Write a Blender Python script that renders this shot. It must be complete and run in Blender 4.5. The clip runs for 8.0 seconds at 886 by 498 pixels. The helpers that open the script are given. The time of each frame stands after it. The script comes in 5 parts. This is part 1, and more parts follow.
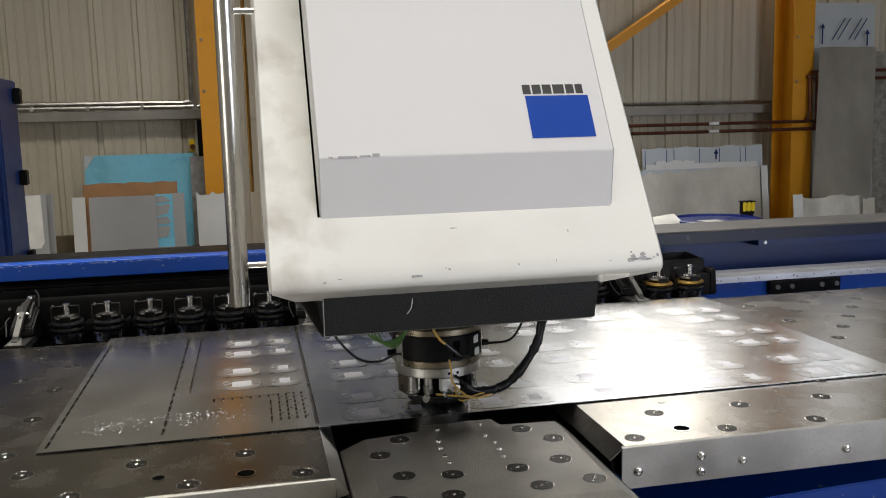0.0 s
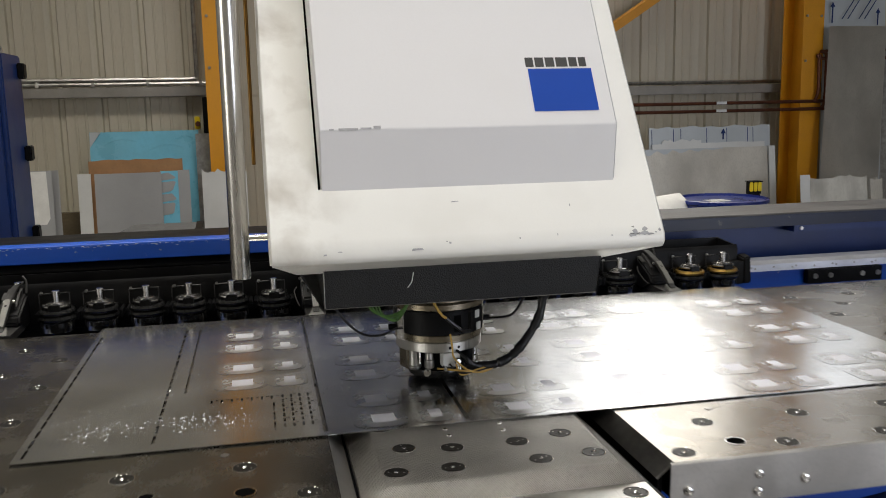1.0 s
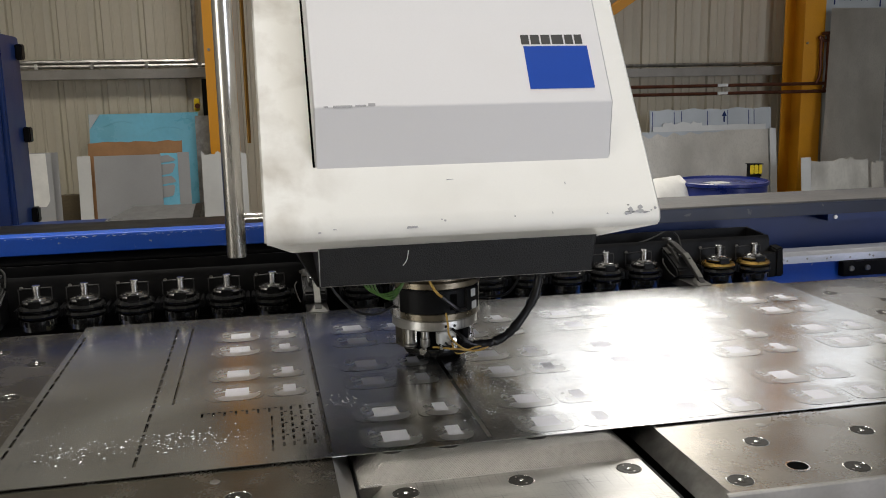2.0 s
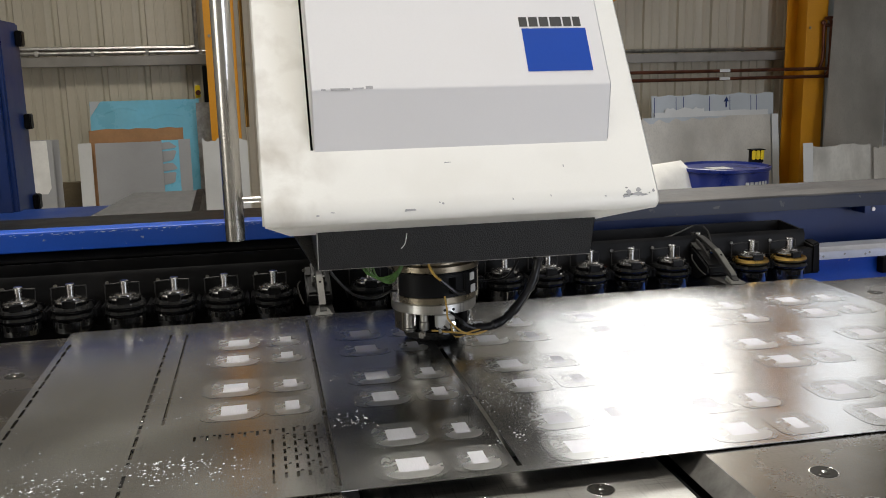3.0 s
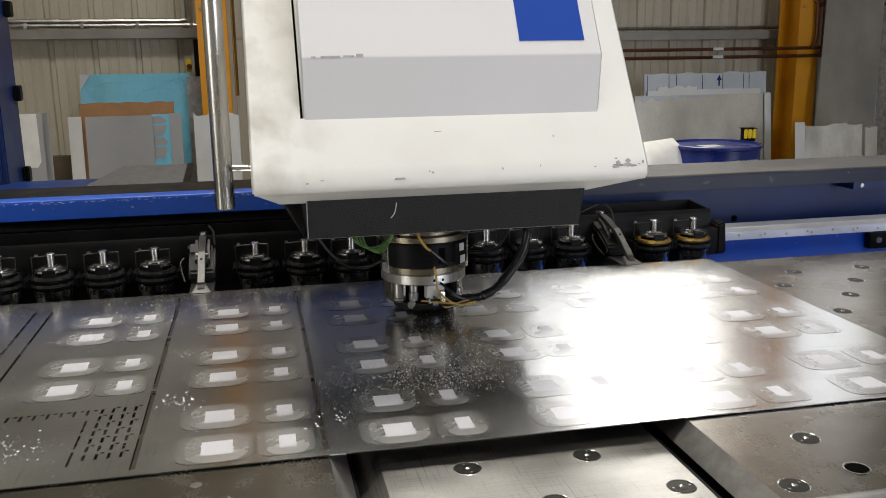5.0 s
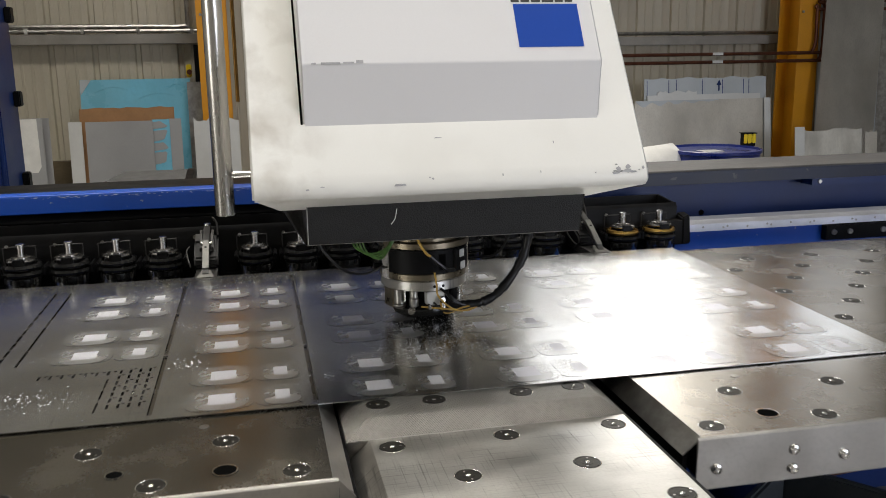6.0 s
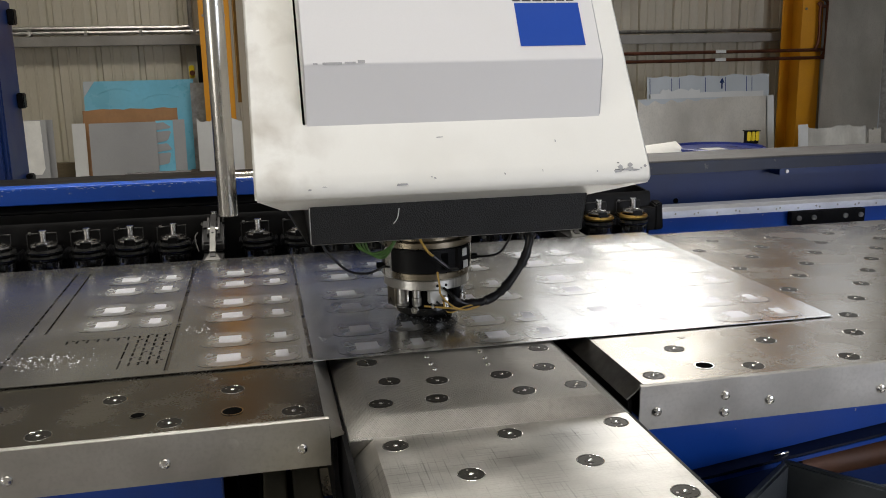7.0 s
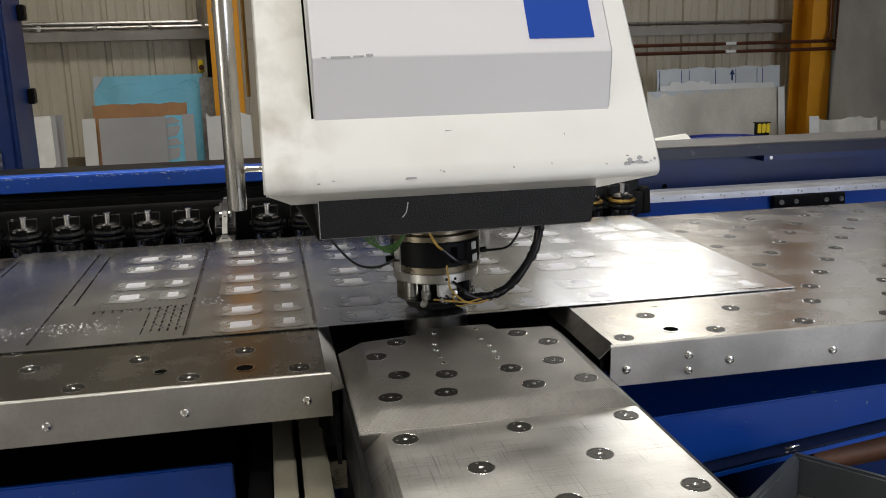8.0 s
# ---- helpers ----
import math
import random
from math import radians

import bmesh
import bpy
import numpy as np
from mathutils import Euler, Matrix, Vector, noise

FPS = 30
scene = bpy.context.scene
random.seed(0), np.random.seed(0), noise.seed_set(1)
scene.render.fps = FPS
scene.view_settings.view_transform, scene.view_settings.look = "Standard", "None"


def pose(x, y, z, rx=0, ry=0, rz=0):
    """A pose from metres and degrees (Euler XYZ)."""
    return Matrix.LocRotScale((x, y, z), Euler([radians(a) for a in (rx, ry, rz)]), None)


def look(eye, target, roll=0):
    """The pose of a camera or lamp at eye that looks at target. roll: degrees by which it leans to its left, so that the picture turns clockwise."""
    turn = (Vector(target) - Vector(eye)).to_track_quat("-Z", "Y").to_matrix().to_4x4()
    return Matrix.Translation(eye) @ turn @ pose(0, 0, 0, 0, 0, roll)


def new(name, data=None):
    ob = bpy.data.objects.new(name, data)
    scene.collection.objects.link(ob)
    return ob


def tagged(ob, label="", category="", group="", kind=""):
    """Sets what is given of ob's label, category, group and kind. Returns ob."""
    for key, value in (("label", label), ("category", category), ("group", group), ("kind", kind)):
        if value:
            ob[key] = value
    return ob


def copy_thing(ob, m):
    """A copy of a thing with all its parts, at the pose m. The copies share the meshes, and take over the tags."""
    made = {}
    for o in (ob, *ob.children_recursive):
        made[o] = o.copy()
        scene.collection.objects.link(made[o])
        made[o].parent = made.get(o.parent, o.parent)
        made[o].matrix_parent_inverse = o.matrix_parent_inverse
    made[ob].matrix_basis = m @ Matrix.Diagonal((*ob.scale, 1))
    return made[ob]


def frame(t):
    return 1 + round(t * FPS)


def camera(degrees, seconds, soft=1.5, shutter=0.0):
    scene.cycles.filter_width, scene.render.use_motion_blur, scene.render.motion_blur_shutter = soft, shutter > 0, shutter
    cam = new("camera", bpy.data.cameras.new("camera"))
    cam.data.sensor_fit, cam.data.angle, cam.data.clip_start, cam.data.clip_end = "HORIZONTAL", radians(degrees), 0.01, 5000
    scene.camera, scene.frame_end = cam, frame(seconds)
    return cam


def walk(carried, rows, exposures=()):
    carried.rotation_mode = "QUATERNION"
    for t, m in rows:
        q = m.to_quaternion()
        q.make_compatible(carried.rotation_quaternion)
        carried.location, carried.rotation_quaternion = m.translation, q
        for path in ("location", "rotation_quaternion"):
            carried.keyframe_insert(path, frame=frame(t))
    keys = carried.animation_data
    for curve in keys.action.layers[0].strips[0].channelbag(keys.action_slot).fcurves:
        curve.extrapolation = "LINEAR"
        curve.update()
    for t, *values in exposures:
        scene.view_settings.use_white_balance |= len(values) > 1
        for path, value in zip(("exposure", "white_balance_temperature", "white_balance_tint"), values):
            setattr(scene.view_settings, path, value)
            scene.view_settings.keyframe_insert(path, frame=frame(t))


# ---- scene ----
cam = camera(53.25, 8.0, soft=0.9, shutter=0.5)
Z0 = 0.92   # height of the machine's table; the machine is built from this level
CAM_ROWS = [
    (0.0, -0.400, -1.860, 0.635, -8.05, 1.41, -12.27), (0.5, -0.398, -1.862, 0.626, -8.69, 1.29, -11.92),
    (1.0, -0.390, -1.859, 0.622, -9.34, 1.15, -11.83), (1.5, -0.384, -1.861, 0.616, -9.94, 1.08, -11.81),
    (3.0, -0.372, -1.867, 0.603, -11.21, 1.27, -11.62), (3.5, -0.371, -1.871, 0.597, -11.74, 1.07, -11.82),
    (4.0, -0.370, -1.876, 0.590, -12.26, 0.82, -11.96), (4.5, -0.369, -1.876, 0.586, -12.67, 0.76, -12.02),
    (6.0, -0.369, -1.874, 0.589, -12.30, 0.83, -12.05), (6.5, -0.369, -1.875, 0.590, -12.24, 0.94, -11.97),
    (7.0, -0.367, -1.877, 0.589, -12.33, 1.16, -11.87), (7.5, -0.365, -1.878, 0.590, -12.57, 1.33, -11.61),
    (8.0, -0.366, -1.876, 0.589, -12.74, 1.48, -11.31)]
walk(cam, [(t, pose(x, y, z + Z0, 90 + p, r, w)) for t, x, y, z, p, r, w in CAM_ROWS],
     exposures=[(0.0, 0.0), (1.7, 0.0), (3.0, 0.1), (4.6, 0.1), (6.0, 0.0), (8.0, 0.0)])

# ---------------------------------------------------------------- light
world = bpy.data.worlds.new("sky")
scene.world = world
world.use_nodes = True
sky = world.node_tree.nodes.new("ShaderNodeTexSky")
sky.sky_type, sky.sun_disc = "NISHITA", False
sky.sun_elevation, sky.sun_rotation = radians(40), radians(60)
back = world.node_tree.nodes["Background"]
back.inputs["Strength"].default_value = 0.1
world.node_tree.links.new(sky.outputs[0], back.inputs[0])
# the hall's inner faces
WX0, WX1, WY0, WY1, ROOF = -6.0, 9.5, -7.0, 7.06, 6.6


def area(name, m, sx, sy, power, colour, spread=180):
    lamp = bpy.data.lights.new(name, "AREA")
    lamp.shape, lamp.size, lamp.size_y, lamp.energy, lamp.color, lamp.spread = "RECTANGLE", sx, sy, power, colour, radians(spread)
    ob = new(name, lamp)
    ob.matrix_world = m
    return ob


DAY, COOL = (1.0, 0.95, 0.86), (0.84, 0.88, 1.0)
# high window in the back wall, two strips of roof light, the open door behind the camera
area("window_daylight", look((3.70, WY1 - 0.03, 4.15), (3.70, 0, 4.15)), 2.5, 2.2, 34, DAY)
area("window_daylight", look((3.84, WY1 - 0.05, 4.15), (3.84, 0, 4.15)), 1.2, 2.0, 36, DAY)
# dimmer second window, unseen, added to lift the sheet's right side
area("window_daylight", look((6.0, WY1 - 0.03, 4.15), (6.0, 0, 4.15)), 1.6, 2.2, 14, DAY)
# fill lamp in an unseen side door, added to brighten tube and left apron
area("side_fill_light", look((WX0 + 0.03, -3.6, 1.75), (0, -3.6, 1.75)), 3.0, 3.4, 130, DAY)
area("roof_daylight", look((0.6, -2.6, ROOF - 0.03), (0.6, -2.6, 0)), 6.0, 1.2, 110, DAY, 110)
area("roof_daylight", look((-0.6, 2.4, ROOF - 0.03), (-0.6, 2.4, 0)), 4.4, 1.2, 210, DAY, 112)
area("door_daylight", look((5.2, WY0 + 0.03, 2.0), (5.2, 0, 2.0)), 4.0, 3.8, 280, COOL)


# ---------------------------------------------------------------- mesh helpers
def box(bm, x0, x1, y0, y1, z0, z1):
    v = [bm.verts.new((x, y, z)) for z in (z0, z1) for x, y in ((x0, y0), (x1, y0), (x1, y1), (x0, y1))]
    for f in ((3, 2, 1, 0), (4, 5, 6, 7), (0, 1, 5, 4), (1, 2, 6, 5), (2, 3, 7, 6), (3, 0, 4, 7)):
        bm.faces.new([v[i] for i in f])
    return v


def frustum(bm, lower, upper):
    """A solid between two outlines with the same number of corners."""
    a = [bm.verts.new(p) for p in lower]
    b = [bm.verts.new(p) for p in upper]
    n = len(a)
    bm.faces.new(a[::-1])
    bm.faces.new(b)
    for i in range(n):
        bm.faces.new((a[i], a[(i + 1) % n], b[(i + 1) % n], b[i]))


def turned(bm, profile, centre=(0, 0, 0), axis="z", seg=24):
    """A solid turned round an axis; profile: (radius, height) from one end to the other."""
    rings = []
    for r, h in profile:
        ring = []
        for k in range(seg):
            a = 2 * math.pi * k / seg
            p = (r * math.cos(a), r * math.sin(a), h)
            if axis == "y":
                p = (p[0], p[2], -p[1])
            elif axis == "x":
                p = (p[2], p[0], p[1])
            ring.append(bm.verts.new([p[i] + centre[i] for i in range(3)]))
        rings.append(ring)
    for a, b in zip(rings, rings[1:]):
        for k in range(seg):
            bm.faces.new((a[k], a[(k + 1) % seg], b[(k + 1) % seg], b[k]))
    bm.faces.new(rings[0][::-1])
    bm.faces.new(rings[-1])


def tube(bm, points, r, seg=8, ripple=0.0):
    """A round cable through the points, smoothed."""
    pts = [Vector(p) for p in points]
    path = []
    for i in range(len(pts) - 1):
        p0, p1, p2, p3 = pts[max(i - 1, 0)], pts[i], pts[i + 1], pts[min(i + 2, len(pts) - 1)]
        for k in range(8):
            t = k / 8
            path.append(0.5 * (2 * p1 + (p2 - p0) * t + (2 * p0 - 5 * p1 + 4 * p2 - p3) * t * t + (3 * p1 - p0 - 3 * p2 + p3) * t ** 3))
    path.append(pts[-1])
    rings = []
    for i, p in enumerate(path):
        d = (path[min(i + 1, len(path) - 1)] - path[max(i - 1, 0)]).normalized()
        side = d.orthogonal() if not rings else (last - d * last.dot(d))
        side.normalize()
        last = side
        up = d.cross(side)
        rr = r * (1 + ripple * (0.6 * (i % 2) + 0.5 * math.sin(i * 2.3) + 0.5 * math.sin(i * 0.9)))
        rings.append([bm.verts.new(p + rr * (math.cos(a) * side + math.sin(a) * up)) for a in [2 * math.pi * k / seg for k in range(seg)]])
    for a, b in zip(rings, rings[1:]):
        for k in range(seg):
            bm.faces.new((a[k], a[(k + 1) % seg], b[(k + 1) % seg], b[k]))
    bm.faces.new(rings[0][::-1])
    bm.faces.new(rings[-1])


def prism(bm, outline, x0, x1):
    """An outline of (y, z) pushed along x."""
    frustum(bm, [(x0, y, z) for y, z in outline], [(x1, y, z) for y, z in outline])


def slab(bm, outline, z0, z1):
    frustum(bm, [(x, y, z0) for x, y in outline], [(x, y, z1) for x, y in outline])


def rounded(cx, cy, w, h, r, n=4):
    out = []
    for qx, qy, a0 in ((1, 1, 0), (-1, 1, 90), (-1, -1, 180), (1, -1, 270)):
        for k in range(n + 1):
            a = radians(a0 + 90 * k / n)
            out.append((cx + qx * (w / 2 - r) + r * math.cos(a), cy + qy * (h / 2 - r) + r * math.sin(a)))
    return out


def soften(bm, width, segments=2, sharp=30):
    bmesh.ops.remove_doubles(bm, verts=bm.verts, dist=1e-5)
    edges = [e for e in bm.edges if len(e.link_faces) == 2 and e.calc_face_angle(0) > radians(sharp)]
    bmesh.ops.bevel(bm, geom=edges, offset=width, segments=segments, affect="EDGES", clamp_overlap=True)


def mesh_of(name, bm, material, smooth=True):
    bmesh.ops.recalc_face_normals(bm, faces=bm.faces)
    me = bpy.data.meshes.new(name)
    bm.to_mesh(me)
    bm.free()
    if material:
        me.materials.append(material)
    if smooth:
        me.polygons.foreach_set("use_smooth", [True] * len(me.polygons))
        me.set_sharp_from_angle(angle=radians(35))
    return me


def flat(ob):
    """Keeps large faces flat next to rounded edges."""
    for e in ob.data.edges:
        e.use_edge_sharp = False
    ob.modifiers.new("normals", "WEIGHTED_NORMAL").weight = 100
    return ob


def part(name, bm, material, parent, label="", place=None):
    ob = new(name, mesh_of(name, bm, material))
    ob.parent = parent
    if place is not None:
        ob.matrix_basis = place
    return tagged(ob, label)


def share(name, me, parent, place):
    ob = new(name, me)
    ob.parent, ob.matrix_basis = parent, place
    return ob


def thing(name, m, label, category, group="", kind=""):
    ob = new(name)
    ob.empty_display_size = 0.1
    ob.matrix_basis = m
    return tagged(ob, label, category, group, kind)


def solid(name, bm, material, label, category="", group="", kind="", place=None):
    ob = new(name, mesh_of(name, bm, material))
    if place is not None:
        ob.matrix_basis = place
    return tagged(ob, label, category, group, kind)


# ---------------------------------------------------------------- materials
def paint(name, colour, rough=0.5, metal=0.0, vary=0.12, scale=6.0, bump=0.05, fine=120.0, dirt=None, dirt_amount=0.0,
          dirt_scale=3.0, stretch=(1, 1, 1), rough_vary=0.1, aniso=0.0, chips=None, chip_amount=0.0, coat=0.0, scratch=0.0, dent=0.0):
    m = bpy.data.materials.new(name)
    m.use_nodes = True
    nt = m.node_tree
    n, link = nt.nodes, nt.links
    bsdf = n["Principled BSDF"]
    coord = n.new("ShaderNodeTexCoord")
    mapping = n.new("ShaderNodeMapping")
    mapping.inputs["Scale"].default_value = stretch
    link.new(coord.outputs["Object"], mapping.inputs[0])

    def cloud(s, detail=4.0):
        t = n.new("ShaderNodeTexNoise")
        t.inputs["Scale"].default_value, t.inputs["Detail"].default_value = s, detail
        link.new(mapping.outputs[0], t.inputs["Vector"])
        return t.outputs["Fac"]

    def ramp(fac, a, b, lo=0.0, hi=1.0):
        r = n.new("ShaderNodeMapRange")
        r.inputs["From Min"].default_value, r.inputs["From Max"].default_value = a, b
        r.inputs["To Min"].default_value, r.inputs["To Max"].default_value = lo, hi
        link.new(fac, r.inputs["Value"])
        return r.outputs[0]

    def blend(fac, a, b):
        x = n.new("ShaderNodeMix")
        x.data_type = "RGBA"
        link.new(fac, x.inputs[0])
        for k, c in ((6, a), (7, b)):
            if isinstance(c, tuple):
                x.inputs[k].default_value = (*c, 1)
            else:
                link.new(c, x.inputs[k])
        return x.outputs[2]

    big, small = cloud(scale), cloud(fine, 2.0)
    dark = tuple(c * (1 - vary) for c in colour)
    light = tuple(min(1, c * (1 + vary)) for c in colour)
    col = blend(ramp(big, 0.3, 0.7), dark, light)
    col = blend(ramp(small, 0.45, 0.75, 0, 0.35), col, tuple(c * (1 - 1.5 * vary) for c in colour))
    if dirt:
        col = blend(ramp(cloud(dirt_scale, 3.5), 0.60 - 0.3 * dirt_amount, 0.80, 0, dirt_amount), col, dirt)
    if scratch:
        for way in ((90, 2.5, 1), (2.5, 110, 1)):
            turn = n.new("ShaderNodeMapping")
            turn.inputs["Scale"].default_value = way
            turn.inputs["Rotation"].default_value = (0, 0, 0.12)
            link.new(coord.outputs["Object"], turn.inputs[0])
            lines = n.new("ShaderNodeTexNoise")
            lines.inputs["Scale"].default_value, lines.inputs["Detail"].default_value = 3.0, 3.0
            link.new(turn.outputs[0], lines.inputs["Vector"])
            worn = n.new("ShaderNodeMath")
            worn.operation = "MULTIPLY"
            link.new(ramp(lines.outputs["Fac"], 0.56, 0.72, 0, scratch), worn.inputs[0])
            link.new(ramp(cloud(8.0, 2.0), 0.40, 0.62), worn.inputs[1])
            col = blend(worn.outputs[0], col, tuple(c * 0.3 for c in colour))
    if chips:
        col = blend(ramp(cloud(40.0, 5.0), 0.72 - chip_amount, 0.74 - chip_amount), col, chips)
    link.new(col, bsdf.inputs["Base Color"])
    rr = n.new("ShaderNodeMath")
    rr.operation = "ADD"
    link.new(ramp(big, 0.3, 0.7, rough - rough_vary / 2, rough + rough_vary / 2), rr.inputs[0])
    link.new(ramp(small, 0.3, 0.7, -rough_vary / 8, rough_vary / 8), rr.inputs[1])
    link.new(rr.outputs[0], bsdf.inputs["Roughness"])
    bsdf.inputs["Metallic"].default_value = metal
    bsdf.inputs["Anisotropic"].default_value = aniso
    bsdf.inputs["Coat Weight"].default_value = coat
    if bump:
        b = n.new("ShaderNodeBump")
        b.inputs["Strength"].default_value, b.inputs["Distance"].default_value = bump, 0.002
        link.new(small, b.inputs["Height"])
        link.new(b.outputs[0], bsdf.inputs["Normal"])
        if dent:
            # shallow dents and waves in the plate
            wave = n.new("ShaderNodeBump")
            wave.inputs["Strength"].default_value, wave.inputs["Distance"].default_value = dent, 0.004
            link.new(cloud(11.0, 1.5), wave.inputs["Height"])
            link.new(wave.outputs[0], b.inputs["Normal"])
    return m


def knurled(name):
    """Steel with a milled grid of small pyramids."""
    m = paint(name, (0.36, 0.35, 0.325), 0.36, 1.0, 0.18, 9.0, 0.0)
    n, link = m.node_tree.nodes, m.node_tree.links
    coord = n.new("ShaderNodeTexCoord")
    heights = []
    for direction, turn in (("X", 45), ("X", -45)):
        mp = n.new("ShaderNodeMapping")
        mp.inputs["Rotation"].default_value = (0, 0, radians(turn))
        w = n.new("ShaderNodeTexWave")
        w.bands_direction = direction
        w.inputs["Scale"].default_value = 112.0
        link.new(coord.outputs["Object"], mp.inputs[0])
        link.new(mp.outputs[0], w.inputs["Vector"])
        heights.append(w.outputs["Fac"])
    mul = n.new("ShaderNodeMath")
    mul.operation = "MULTIPLY"
    link.new(heights[0], mul.inputs[0])
    link.new(heights[1], mul.inputs[1])
    b = n.new("ShaderNodeBump")
    b.inputs["Strength"].default_value, b.inputs["Distance"].default_value = 1.0, 0.0011
    link.new(mul.outputs[0], b.inputs["Height"])
    link.new(b.outputs[0], n["Principled BSDF"].inputs["Normal"])
    return m


STEEL = paint("worn_table_steel", (0.25, 0.232, 0.20), 0.26, 1.0, 0.15, 7.0, 0.012, 200.0, (0.22, 0.19, 0.15), 0.5, 4.0, rough_vary=0.10, scratch=0.25, dent=0.18)
APRON = paint("folded_steel", (0.52, 0.505, 0.48), 0.40, 1.0, 0.14, 7.0, 0.03, 150.0, (0.30, 0.28, 0.25), 0.5, 6.0, rough_vary=0.16, dent=0.4)
KNURL = knurled("knurled_steel")
SCRAPED = paint("scraped_steel", (0.50, 0.49, 0.465), 0.33, 1.0, 0.14, 7.0, 0.06, 220.0, (0.26, 0.24, 0.22), 0.4, 6.0, stretch=(1.0, 1.6, 1), scratch=0.55, dent=0.4)
SHEET = paint("aluminium_sheet", (0.56, 0.56, 0.55), 0.20, 1.0, 0.10, 5.0, 0.025, 300.0, (0.38, 0.36, 0.33), 0.5, 4.0, rough_vary=0.07, scratch=0.35, dent=0.06)
HALO = paint("rubbed_film_mark", (0.55, 0.55, 0.545), 0.272, 0.92, 0.03, 9.0, 0.0, 60.0, rough_vary=0.03)
SWIPE = paint("faint_rub_mark", (0.54, 0.54, 0.53), 0.23, 0.955, 0.03, 9.0, 0.0, 60.0, rough_vary=0.03)
MARK = paint("white_film_patch", (0.68, 0.68, 0.73), 0.40, 0.45, 0.06, 60.0, 0.02, 400.0, stretch=(8, 1, 1))


def rolled(m, amount):
    """Rolling grain along the sheet's short side: reflections smear that way."""
    n = m.node_tree.nodes
    grain = n.new("ShaderNodeCombineXYZ")
    grain.inputs[1].default_value = 1.0
    m.node_tree.links.new(grain.outputs[0], n["Principled BSDF"].inputs["Tangent"])
    n["Principled BSDF"].inputs["Anisotropic"].default_value = amount


rolled(SHEET, 0.42)
rolled(HALO, 0.42)
rolled(SWIPE, 0.42)
# a thin uneven film of oil over the sheet
for m in (SHEET, HALO, SWIPE):
    m.node_tree.nodes["Principled BSDF"].inputs["Coat Weight"].default_value = 0.5
    m.node_tree.nodes["Principled BSDF"].inputs["Coat Roughness"].default_value = 0.36
# pale base colour carries the glint of overhead light on the drops
DROP = paint("oil_droplet", (0.66, 0.67, 0.68), 0.15, 0.1, 0.1, 50.0, 0.0)
RUBBER = paint("black_insert", (0.04, 0.038, 0.034), 0.4, 0.7, 0.3, 90.0, 0.05)
RUBBER.node_tree.nodes["Principled BSDF"].inputs["Specular IOR Level"].default_value = 0.06
CHROME = paint("bright_steel", (0.72, 0.71, 0.69), 0.18, 1.0, 0.08, 30.0, 0.02)
DULL = paint("dull_machine_steel", (0.40, 0.39, 0.37), 0.34, 1.0, 0.2, 25.0, 0.04, 150.0, (0.12, 0.10, 0.08), 0.6, 12.0)
BOXWHITE = paint("cool_white_enamel", (0.68, 0.672, 0.685), 0.45, 0.0, 0.02, 3.0, 0.03, 260.0, (0.60, 0.58, 0.55), 0.15, 5.0, rough_vary=0.08)
WHITE = paint("white_machine_enamel", (0.80, 0.79, 0.755), 0.42, 0.0, 0.025, 3.0, 0.03, 260.0, (0.55, 0.52, 0.46), 0.22, 5.0, rough_vary=0.08)
def fingered(m):
    """Grubby smears down one side of the white cover, where hands and gloves rest."""
    n, link = m.node_tree.nodes, m.node_tree.links
    bsdf = n["Principled BSDF"]
    base = bsdf.inputs["Base Color"].links[0].from_socket
    coord, split, edge, cloud, level, mul, mix = [n.new(k) for k in ("ShaderNodeTexCoord", "ShaderNodeSeparateXYZ", "ShaderNodeMapRange", "ShaderNodeTexNoise", "ShaderNodeMapRange", "ShaderNodeMath", "ShaderNodeMix")]
    link.new(coord.outputs["Object"], split.inputs[0])
    link.new(split.outputs["X"], edge.inputs["Value"])
    for k, v in (("From Min", -0.20), ("From Max", -0.33)):
        edge.inputs[k].default_value = v
    cloud.inputs["Scale"].default_value, cloud.inputs["Detail"].default_value, cloud.inputs["Distortion"].default_value = 11.0, 7.0, 0.25
    link.new(coord.outputs["Object"], cloud.inputs["Vector"])
    for k, v in (("From Min", 0.48), ("From Max", 0.78), ("To Max", 0.75)):
        level.inputs[k].default_value = v
    link.new(cloud.outputs["Fac"], level.inputs["Value"])
    mul.operation = "MULTIPLY"
    link.new(edge.outputs[0], mul.inputs[0])
    link.new(level.outputs[0], mul.inputs[1])
    mix.data_type = "RGBA"
    link.new(mul.outputs[0], mix.inputs[0])
    link.new(base, mix.inputs[6])
    mix.inputs[7].default_value = (0.40, 0.36, 0.30, 1)
    link.new(mix.outputs[2], bsdf.inputs["Base Color"])


fingered(WHITE)
GRIME = paint("grey_scuff_mark", (0.17, 0.17, 0.175), 0.6, 0.0, 0.3, 60.0, 0.05)
SMUDGE = paint("bare_primer_chip", (0.36, 0.36, 0.37), 0.6, 0.0, 0.2, 40.0, 0.05)
BLACK = paint("black_textured_enamel", (0.010, 0.010, 0.010), 0.42, 0.0, 0.2, 12.0, 0.8, 420.0, rough_vary=0.1)
BLACK.node_tree.nodes["Principled BSDF"].inputs["Specular IOR Level"].default_value = 0.3
DARK = paint("black_oxide", (0.005, 0.005, 0.0055), 0.42, 0.0, 0.3, 14.0, 0.1, 120.0, (0.016, 0.015, 0.014), 0.5, 9.0)
DARK.node_tree.nodes["Principled BSDF"].inputs["Specular IOR Level"].default_value = 0.10
